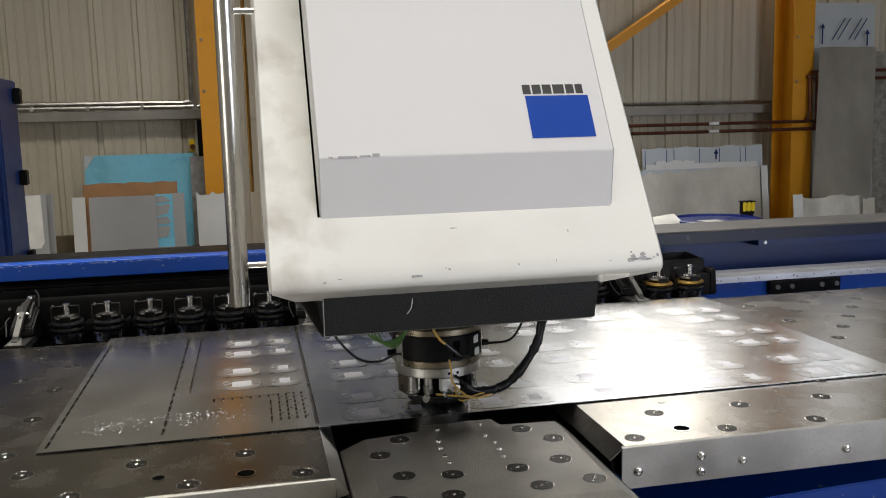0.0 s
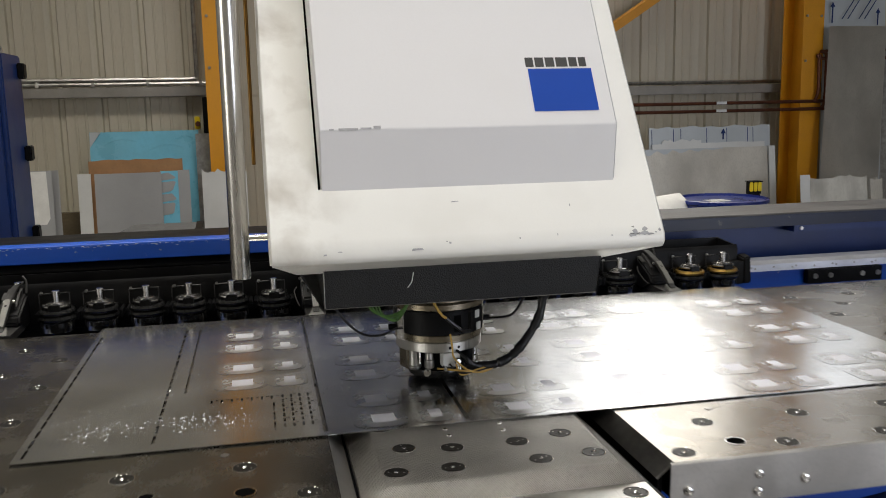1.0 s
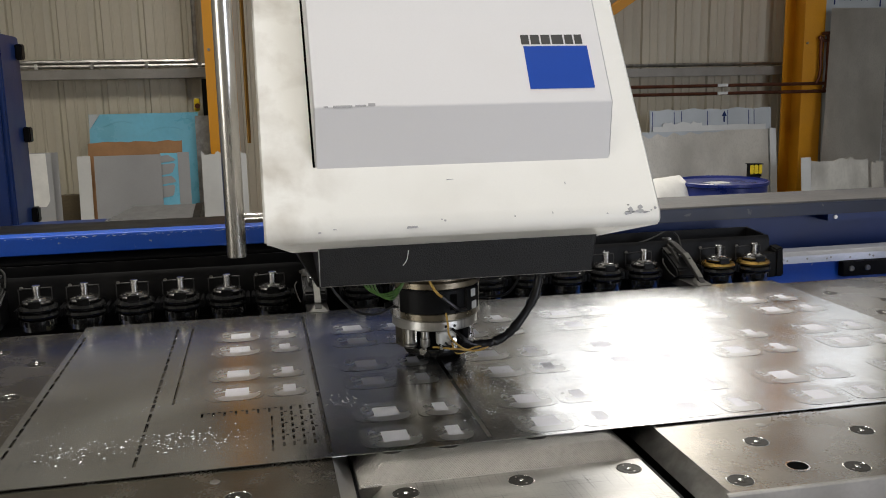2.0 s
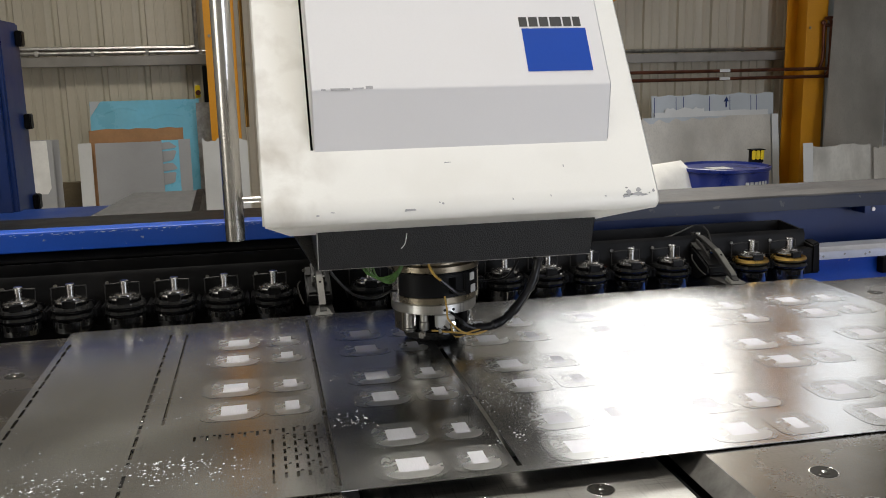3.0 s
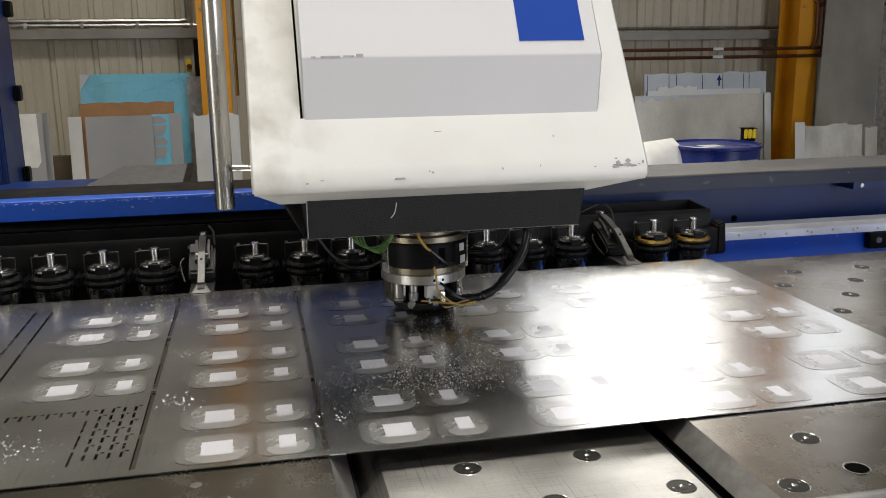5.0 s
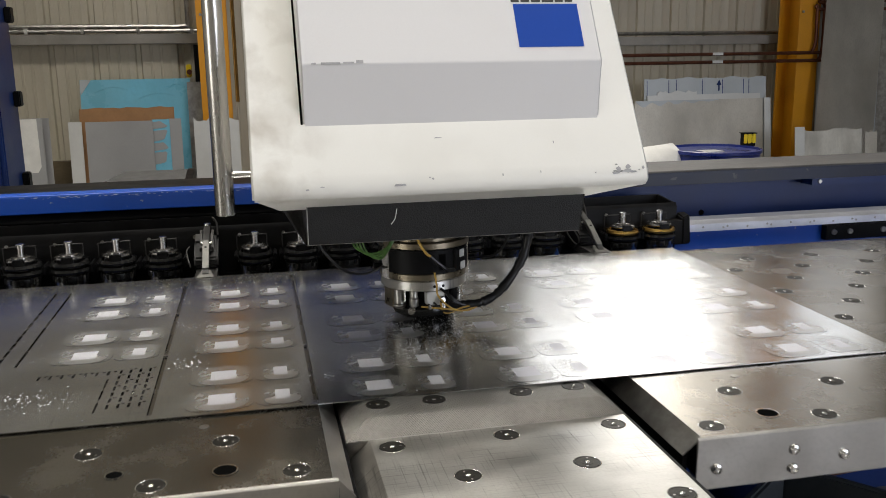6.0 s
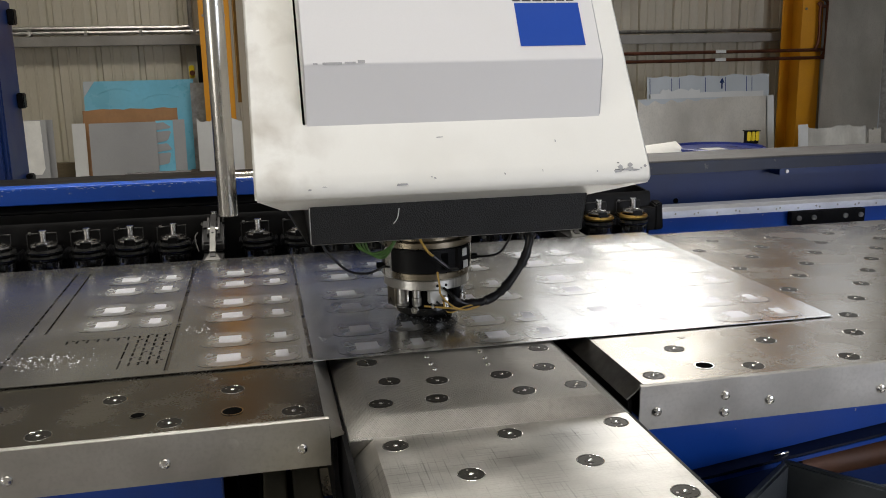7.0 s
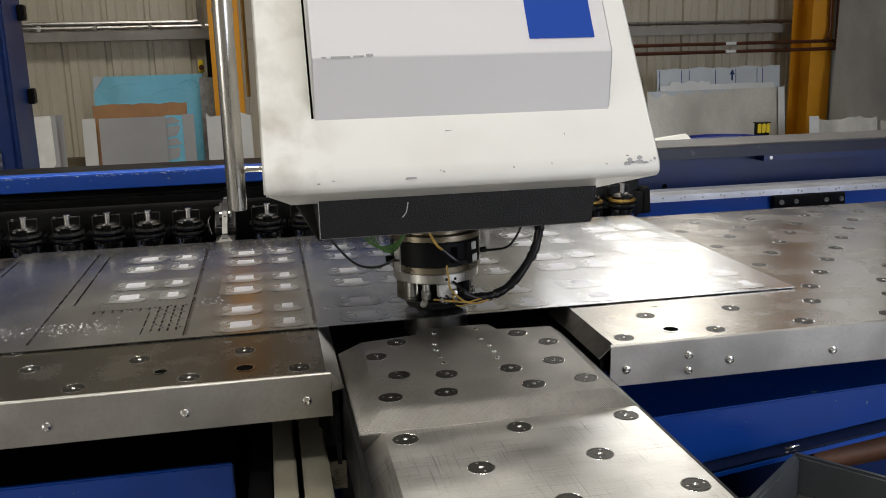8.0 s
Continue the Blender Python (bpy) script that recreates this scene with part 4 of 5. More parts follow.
    for x, z, w, h in ((0.296, 0.366, 0.020, 0.006), (0.306, 0.372, 0.012, 0.014), (0.318, 0.369, 0.022, 0.009), (0.327, 0.376, 0.012, 0.010), (0.334, 0.367, 0.016, 0.005), (0.360, 0.374, 0.006, 0.006), (0.352, 0.370, 0.004, 0.003),
                       (-0.06, 0.372, 0.004, 0.003), (0.08, 0.371, 0.003, 0.005), (0.155, 0.374, 0.002, 0.006), (-0.26, 0.363, 0.010, 0.002), (0.262, 0.368, 0.005, 0.003)):
        n = 9
        ring = []
        for k in range(n):
            a, q = 2 * math.pi * k / n, rnd.uniform(0.55, 1.1)
            u, v = x + w / 2 * (1 + q * math.cos(a)), z + h / 2 * q * math.sin(a)
            ring.append((u, -0.2890 + (v - 0.368) * 0.5625 if v > 0.368 else -0.2890 - (0.368 - v) * 0.1875, v))
        bm = bmesh.new()
        frustum(bm, [(a, b - 0.0012, c) for a, b, c in ring], [(a, b + 0.002, c) for a, b, c in ring])
        part("flaked_paint", bm, SMUDGE, hd)
    # black skirt
    bm = bmesh.new()
    frustum(bm, [(-0.281, -0.200, 0.237), (0.268, -0.200, 0.237), (0.262, 0.25, 0.237), (-0.281, 0.25, 0.237)],
            [(-0.281, -0.202, 0.330), (0.281, -0.202, 0.330), (0.281, 0.25, 0.330), (-0.281, 0.25, 0.330)])
    soften(bm, 0.0025)
    skirt = flat(part("skirt", bm, BLACK, hd))
    bm = bmesh.new()
    frustum(bm, [(-0.2815, -0.198, 0.238), (-0.2815, 0.24, 0.238), (-0.2815, 0.24, 0.31)], [(-0.285, -0.198, 0.238), (-0.345, 0.24, 0.29), (-0.345, 0.24, 0.31)])
    part("side_flap", bm, BLACK, hd)
    for pts in (((-0.120, 0.272), (-0.112, 0.283), (-0.108, 0.302)),):
        bm = bmesh.new()
        tube(bm, [(x, -0.2025, z) for x, z in pts], 0.0011, 5)
        part("scratch", bm, PALE, skirt)
    bm = bmesh.new()
    tube(bm, [(-0.2805, -0.2015, 0.24), (-0.2805, -0.2022, 0.328)], 0.0011, 5)
    tube(bm, [(-0.279, -0.2005, 0.2385), (0.267, -0.2005, 0.2385)], 0.0008, 5)
    part("worn_edge", bm, DULL, skirt)
    # press unit
    c = (-0.005, 0.085, 0.0)
    bm = bmesh.new()
    turned(bm, [(0.088, 0.1725), (0.101, 0.173), (0.106, 0.176), (0.106, 0.188), (0.09, 0.19), (0.09, 0.237)], c, seg=48)
    part("mounting_flange", bm, OILY, hd, "brown oily mounting flange")
    bm = bmesh.new()
    turned(bm, [(0.1020, 0.119), (0.1020, 0.172)], c, seg=48)
    soften(bm, 0.002)
    band = part("black_band", bm, DARK, hd)
    bm = bmesh.new()
    turned(bm, [(0.070, 0.0785), (0.0960, 0.079), (0.0980, 0.081), (0.0980, 0.100), (0.0965, 0.102)], c, seg=48)
    ring = part("clamping_ring", bm, SCRAPED, hd)
    bm = bmesh.new()
    turned(bm, [(0.097, 0.102), (0.100, 0.104), (0.1005, 0.117), (0.099, 0.119)], c, seg=48)
    part("oily_ring", bm, OILY, hd, "brown oily steel ring")
    bm = bmesh.new()
    turned(bm, [(0.060, 0.012), (0.066, 0.03), (0.066, 0.079)], c, seg=40)
    part("lower_body", bm, DARK, hd)
    bm = bmesh.new()
    turned(bm, [(0.046, 0.0055), (0.060, 0.0075), (0.070, 0.014), (0.074, 0.024), (0.073, 0.031), (0.06, 0.033)], c, seg=40)
    part("stripper_disc", bm, GLOSSBLACK, hd)
    for k in range(2):
        a = radians(-86 + 12 * k)
        bm = bmesh.new()
        turned(bm, [(0.0035, 0), (0.003, 0.002)], (0, 0, 0), "y", 8)
        o = part("set_screw", bm, DARK, ring)
        o.matrix_basis = pose(c[0] + 0.0985 * math.cos(a), c[1] + 0.0985 * math.sin(a), 0.090, 0, 0, math.degrees(a) + 90)
    def block(name, a, r, w, d, z0, z1, mat, label=""):
        b = bmesh.new()
        box(b, -w / 2, w / 2, -d / 2, d / 2, z0, z1)
        soften(b, 0.002)
        part(name, b, mat, hd, label, pose(c[0] + r * math.sin(radians(a)), c[1] - r * math.cos(radians(a)), 0, 0, 0, a))
    def post(name, a, r, profile, mat):
        b = bmesh.new()
        turned(b, profile, (c[0] + r * math.sin(radians(a)), c[1] - r * math.cos(radians(a)), 0), seg=18)
        part(name, b, mat, hd)
    post("piston", -55, 0.078, [(0.0005, 0.0365), (0.013, 0.037), (0.0155, 0.039), (0.0155, 0.042), (0.0135, 0.044), (0.0135, 0.079)], DULL)
    post("piston_cap", -55, 0.078, [(0.0005, 0.0335), (0.0145, 0.034), (0.0150, 0.0362), (0.0005, 0.0363)], CHROME)
    post("piston", -26, 0.082, [(0.0005, 0.042), (0.0105, 0.0425), (0.0115, 0.046), (0.0115, 0.060), (0.0095, 0.062), (0.0095, 0.079)], DULL)
    post("guide_pin", -40, 0.086, [(0.0005, 0.050), (0.003, 0.051), (0.003, 0.079)], CHROME)
    block("valve_block", 5, 0.090, 0.040, 0.026, 0.048, 0.079, PALE, "pale aluminium valve block")
    post("guide_pin", 20, 0.088, [(0.0005, 0.030), (0.005, 0.031), (0.005, 0.047), (0.0035, 0.048), (0.0035, 0.079)], CHROME)
    post("piston", 40, 0.086, [(0.0005, 0.048), (0.009, 0.049), (0.010, 0.052), (0.010, 0.079)], DARK)
    post("piston", 60, 0.082, [(0.0005, 0.040), (0.012, 0.041), (0.013, 0.044), (0.013, 0.056), (0.011, 0.058), (0.011, 0.079)], CHROME)
    block("side_plate", -72, 0.086, 0.040, 0.012, 0.034, 0.079, OILY, "brown oily side plate")
    block("cover_strip", -66, 0.0995, 0.026, 0.010, 0.103, 0.172, CHROME)
    block("cover_strip", 44, 0.1005, 0.05, 0.010, 0.12, 0.171, DARK)
    block("cover_strip", 74, 0.0995, 0.022, 0.010, 0.103, 0.172, CHROME)
    block("cable_slot", 14, 0.0990, 0.020, 0.008, 0.125, 0.165, VOID)
    block("type_label", 44, 0.1068, 0.018, 0.002, 0.150, 0.168, PALE, "small pale type label")
    block("tag_label", 46, 0.1070, 0.020, 0.002, 0.122, 0.140, PALE, "pale cable tag")
    for a, z, r in ((-24, 0.040, 0.0082), (10, 0.064, 0.0075), (-4, 0.048, 0.0045)):
        bm = bmesh.new()
        turned(bm, [(r * 0.6, 0.02), (r * 0.6, -0.008), (r, -0.009), (r, -0.018), (r * 0.8, -0.021), (0.0005, -0.021)], (0, 0, 0), "y", 14)
        o = part("air_fitting", bm, CHROME, hd, "bright air fitting")
        o.matrix_basis = pose(c[0] + 0.10 * math.sin(radians(a)), c[1] - 0.10 * math.cos(radians(a)), z, 0, 0, a)
    # cables
    def cable(pts, r, mat, label, name="cable", ripple=0.0, seg=8):
        b = bmesh.new()
        tube(b, pts, r, seg, ripple)
        part(name, b, mat, hd, label)
    cable([(-0.258, -0.05, 0.236), (-0.245, -0.05, 0.198), (-0.20, -0.03, 0.145), (-0.15, 0.01, 0.124), (-0.104, 0.06, 0.126)], 0.0028, CABLE, "thin black cable")
    cable([(0.185, 0.0, 0.236), (0.178, 0.0, 0.198), (0.155, 0.02, 0.150), (0.12, 0.05, 0.136), (0.09, 0.07, 0.134)], 0.0028, CABLE, "thin black cable")
    for sx in (-1, 1):
        bm = bmesh.new()
        turned(bm, [(0.007, -0.012), (0.007, 0.012)], (c[0] + sx * 0.105, 0.068, 0.127 + 0.007 * (sx > 0)), "x", 12)
        part("cable_gland", bm, DARK, hd)
    cable([(0.218, -0.01, 0.238), (0.217, -0.015, 0.20), (0.200, -0.02, 0.14), (0.150, -0.025, 0.075), (0.105, -0.025, 0.050), (0.060, -0.02, 0.047), (0.035, -0.01, 0.052)], 0.0095, CABLE, "thick black tape-wrapped hose", "hose", 0.2, 12)
    for k in range(4):
        cable([(-0.185 + 0.006 * k, -0.06, 0.237), (-0.178 + 0.008 * k, -0.07, 0.203 - 0.004 * k), (-0.145 + 0.006 * k, -0.07, 0.186 - 0.004 * k), (-0.105, -0.05, 0.196 - 0.003 * k), (-0.085 + 0.004 * k, -0.03, 0.237)], 0.0021, GREEN, "green and yellow earth wire", "wire")
    cable([(-0.045, -0.03, 0.238), (-0.04, -0.05, 0.205), (-0.025, -0.05, 0.178), (-0.012, -0.045, 0.166)], 0.003, AMBER, "amber wire", "wire")
    cable([(-0.012, -0.045, 0.166), (0.008, -0.045, 0.148), (0.025, -0.04, 0.134), (0.045, -0.022, 0.128)], 0.0045, CABLE, "thin black cable")
    cable([(0.0, -0.025, 0.125), (0.002, -0.035, 0.10), (0.005, -0.04, 0.075), (0.035, -0.04, 0.045), (0.07, -0.035, 0.037), (0.10, -0.028, 0.045)], 0.0022, AMBER, "thin tan wire", "wire")
    for k in range(4):
        cable([(-0.03 + 0.014 * k, -0.02, 0.048 + 0.004 * k), (0.02, -0.04, 0.045 - 0.003 * k), (0.06, -0.035, 0.038 + 0.002 * k), (0.10, -0.026, 0.047)], 0.0022, (AMBER, CABLE, CABLE, AMBER)[k], "thin hose", "wire")
    for k in range(3):
        cable([(0.015 + 0.01 * k, -0.015, 0.085 - 0.008 * k), (0.035, -0.03, 0.070 - 0.004 * k), (0.055, -0.03, 0.052), (0.075, -0.027, 0.045)], 0.003, CABLE, "thin black cable")
    # polished tube with two stand-offs
    bm = bmesh.new()
    turned(bm, [(0.0165, 0.2815), (0.0185, 0.280), (0.0195, 0.283), (0.0195, 1.35)], (-0.436, -0.05, 0), seg=28)
    pole = part("grab_tube", bm, POLE, hd, "polished upright steel tube")
    for z in (0.362, 0.862):
        bm = bmesh.new()
        turned(bm, [(0.0065, 0), (0.0065, 0.045)], (-0.424, -0.05, z), "x", 12)
        part("stand_off", bm, CHROME, pole)
    bm = bmesh.new()
    turned(bm, [(0.0042, 0.50), (0.0042, 1.0)], (-0.400, 0.10, 0), seg=10)
    part("brass_rod", bm, OLDBRASS, hd, "thin brass rod beside the cover")
    # frame arm and column behind
    bm = bmesh.new()
    box(bm, -0.22, 0.22, 0.44, 2.7, 0.55, 1.3)
    soften(bm, 0.01)
    part("frame_arm", bm, WHITE, hd)
    bm = bmesh.new()
    box(bm, -0.22, 0.22, 2.2, 2.7, -0.20, 0.549)
    soften(bm, 0.01)
    part("frame_column", bm, WHITE, hd)

# ---------------------------------------------------------------- machine, moving
MOVING = []   # (object, x, y, z, moves along x too)


def mover(ob, x=0.0, y=0.0, z=0.0, across=False):
    MOVING.append((ob, x, y, z, across))
    return ob


def side_table(name, sign, label):
    tb = mover(thing(name, pose(0, 0, Z0), label, "machine table", "side tables"))
    x0, x1 = 0.280, 2.3
    def mx(pts):
        return [(sign * x, y, z) for x, y, z in pts]
    bm = bmesh.new()
    top = [(x0 + 0.008, -0.308), (x1, -0.308), (x1, 0.94), (x0 + 0.008, 0.94)]
    frustum(bm, mx([(x, y, -0.004) for x, y in top]), mx([(x, y, 0.0) for x, y in top]))
    part("top_plate", bm, STEEL, tb)
    # folded inner slope and front apron
    bm = bmesh.new()
    frustum(bm, mx([(x0 - 0.022, -0.300, -0.0285), (x0 - 0.020, -0.300, -0.0305), (x0 - 0.020, 0.94, -0.0305), (x0 - 0.022, 0.94, -0.0285)]),
            mx([(x0 + 0.0078, -0.306, 0.0), (x0 + 0.0078, -0.306, -0.003), (x0 + 0.0078, 0.94, -0.003), (x0 + 0.0078, 0.94, 0.0)]))
    part("edge_slope", bm, APRON if sign < 0 else DULL, tb)
    bm = bmesh.new()
    prof = [(-0.306, 0.0004), (-0.3105, 0.0), (-0.3125, -0.0025), (-0.3095, -0.088), (-0.306, -0.088), (-0.308, -0.006)]
    frustum(bm, mx([(x0 + 0.0, y, z) for y, z in prof]), mx([(x1, y, z) for y, z in prof]))
    apron = part("front_apron", bm, APRON, tb)
    bm = bmesh.new()
    frustum(bm, mx([(x0 + 0.012, -0.30, -0.075), (x1, -0.30, -0.075), (x1, 0.93, -0.075), (x0 + 0.012, 0.93, -0.075)]),
            mx([(x0 + 0.012, -0.30, -0.005), (x1, -0.30, -0.005), (x1, 0.93, -0.005), (x0 + 0.012, 0.93, -0.005)]))
    part("frame", bm, DARK, tb)
    bm = bmesh.new()
    frustum(bm, mx([(x0 - 0.014, -0.29, -0.20), (x0 - 0.006, -0.29, -0.20), (x0 - 0.006, 0.93, -0.20), (x0 - 0.014, 0.93, -0.20)]),
            mx([(x0 - 0.014, -0.29, -0.0325), (x0 - 0.006, -0.29, -0.0325), (x0 - 0.006, 0.93, -0.0325), (x0 - 0.014, 0.93, -0.0325)]))
    part("edge_skirt", bm, DARK, tb)
    screws = ((0.314, -0.053), (0.449, -0.035), (0.449, -0.068), (0.541, -0.053), (0.779, -0.054), (1.05, -0.054), (1.32, -0.054), (1.6, -0.054)) if sign > 0 else \
             ((0.327, -0.052), (0.550, -0.053), (0.790, -0.053), (1.03, -0.053), (1.27, -0.053), (1.5, -0.053))
    for x, z in screws:
        share("button_screw", RIVET, apron, pose(sign * x, -0.3115, z))
    if sign < 0:
        # apron folded round the corner, under the slope's tip
        bm = bmesh.new()
        ear = [(-x0, 0.0), (-x0 + 0.024, -0.0295), (-x0 + 0.023, -0.0335), (-x0 + 0.001, -0.0385)]
        frustum(bm, [(x, -0.3125, z) for x, z in ear], [(x, -0.3095, z) for x, z in ear])
        part("apron_corner", bm, APRON, apron)
        for x in (0.44, 0.62, 0.70, 0.86, 0.93, 1.1):
            bm = bmesh.new()
            turned(bm, [(0.011, 0.0004), (0.006, -0.0003), (0.0005, -0.0006)], (-x, -0.3118, -0.02 - 0.01 * random.random()), "y", 10)
            part("dent", bm, APRON, apron)
    # inserts in staggered rows
    for k in range(11):
        for j in range(10):
            x = 0.325 + 0.205 * j + (0.105 if k % 2 else 0.0) - (0.0 if k < 2 else 0.03)
            if k < 2 and sign < 0:
                x = 0.337 + 0.205 * j + (0.105 if k % 2 else 0.0)
            y = (-0.269, -0.139)[k] if k < 2 else -0.026 + 0.116 * (k - 2)
            if 0.3 < x < x1 - 0.1 and y < 0.9 and (k != 2 or x > 0.9):
                insert(tb, sign * x, y, 0.0003, 30 * sign)
    open_hole(tb, sign * 0.440, -0.2445, 0.0002, 0.017)
    if sign < 0:
        open_hole(tb, -0.598, -0.223, 0.0002, 0.012)
    bm = bmesh.new()
    turned(bm, [(0.0085, 0), (0.008, 0.001), (0.0005, 0.0012)], (sign * 0.478, -0.074, 0), seg=16)
    part("countersunk_screw", bm, DULL, tb)
    return tb


def cross_beam():
    bmx = mover(thing("cross_beam", pose(0, 0, Z0), "blue cross beam with bright guide rail behind tables", "machine beam"))
    # right of the head: metal cover edge, dark recess, blue web, bright rail
    bm = bmesh.new()
    prism(bm, [(1.345, 0.137), (1.345, 0.184), (1.350, 0.188), (1.69, 0.178), (1.69, 0.137)], 0.15, 3.2)
    soften(bm, 0.002)
    flat(part("top_cover", bm, SCUFFED, bmx, "scuffed grey metal top cover"))
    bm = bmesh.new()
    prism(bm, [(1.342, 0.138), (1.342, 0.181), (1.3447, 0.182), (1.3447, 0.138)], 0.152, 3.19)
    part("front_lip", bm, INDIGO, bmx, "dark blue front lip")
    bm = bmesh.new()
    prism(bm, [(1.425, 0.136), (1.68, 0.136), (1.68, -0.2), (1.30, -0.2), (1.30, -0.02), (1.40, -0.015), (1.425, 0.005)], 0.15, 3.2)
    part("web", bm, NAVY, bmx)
    bm = bmesh.new()
    prism(bm, [(1.225, -0.19), (1.30, -0.19), (1.30, -0.0035), (1.225, -0.0035)], -2.5, 3.2)
    part("lower_web", bm, BLUE, bmx)
    bm = bmesh.new()
    prism(bm, [(1.203, -0.003), (1.29, -0.003), (1.29, 0.034), (1.222, 0.034), (1.215, 0.026), (1.203, 0.022)], -2.5, 3.2)
    soften(bm, 0.0015)
    rail = part("guide_rail", bm, RAIL, bmx, "bright ground steel guide rail")
    for k in range(24):
        bm = bmesh.new()
        turned(bm, [(0.004, 0), (0.0035, -0.0006)], (1.02 + 0.055 * k + 0.02 * (k % 3), 1.2028, 0.008 + 0.004 * (k % 2)), "y", 10)
        part("rail_hole", bm, DULL, rail)
    bm = bmesh.new()
    box(bm, 1.60, 3.2, 1.352, 1.42, 0.112, 0.1365)
    part("cover_strip", bm, NAVY, bmx)
    bm = bmesh.new()
    turned(bm, [(0.008, 0), (0.007, -0.004)], (1.63, 1.352, 0.125), "y", 12)
    part("bolt", bm, DULL, bmx)
    for x0, x1 in ((1.56, 1.87), (2.5, 2.8)):
        bm = bmesh.new()
        box(bm, x0, x1, 1.195, 1.2245, -0.058, -0.006)
        soften(bm, 0.002)
        br = part("rail_bracket", bm, DARK, bmx)
        for k in range(4):
            bm = bmesh.new()
            turned(bm, [(0.0095, 0), (0.0095, -0.006), (0.005, -0.006), (0.0045, -0.003)], (x0 + 0.03 + (x1 - x0 - 0.05) * (0, 0.24, 0.75, 1)[k], 1.195, -0.030), "y", 12)
            part("cap_screw", bm, DULL, br)
    bm = bmesh.new()
    turned(bm, [(0.011, 0), (0.010, -0.0006)], (1.205, 1.4246, 0.020), "y", 16)
    part("hole", bm, VOID, bmx)
    # left of the head: blue lip and black cover
    bm = bmesh.new()
    prism(bm, [(1.36, 0.137), (1.36, 0.190), (1.366, 0.196), (1.42, 0.197), (1.42, 0.137)], -2.6, 0.15)
    soften(bm, 0.003)
    lip = flat(part("blue_lip", bm, BLUE, bmx, "blue front lip with chipped edge"))
    bm = bmesh.new()
    rnd = random.Random(11)
    for k in range(160):
        x, w, z = rnd.uniform(-1.6, 0.1), rnd.uniform(0.001, 0.010), 0.1895 - abs(rnd.gauss(0, 0.0025))
        box(bm, x, x + w, 1.3597, 1.362, z - rnd.uniform(0.0004, 0.0012), z)
    tagged(part("worn_edge", bm, PALE, lip, "pale chips along a painted edge"), kind="stuff")
    bm = bmesh.new()
    prism(bm, [(1.421, 0.12), (1.421, 0.194), (1.66, 0.190), (1.66, 0.12)], -2.6, 0.15)
    part("black_cover", bm, DARK, bmx)
    bm = bmesh.new()
    prism(bm, [(1.44, -0.2), (1.66, -0.2), (1.66, 0.1195), (1.44, 0.1195)], -2.6, 0.15)
    part("dark_web", bm, DARK, bmx)
    bm = bmesh.new()
    prism(bm, [(1.352, 0.112), (1.358, 0.112), (1.42, 0.132), (1.42, 0.136), (1.352, 0.118)], -2.6, 0.15)
    part("drip_edge", bm, DARK, bmx)
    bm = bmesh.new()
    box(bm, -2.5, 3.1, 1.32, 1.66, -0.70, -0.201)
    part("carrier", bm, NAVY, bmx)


TOOL_X = (-1.26, -1.005, -0.880, -0.747, -0.621, -0.493, -0.364, -0.105, 0.027, 0.154, 0.282, 0.410, 0.538, 0.665, 0.793, 1.050, 1.176)
CLAMP_X = (-1.13, -0.243, 0.918)
TOOL_Y = 1.125


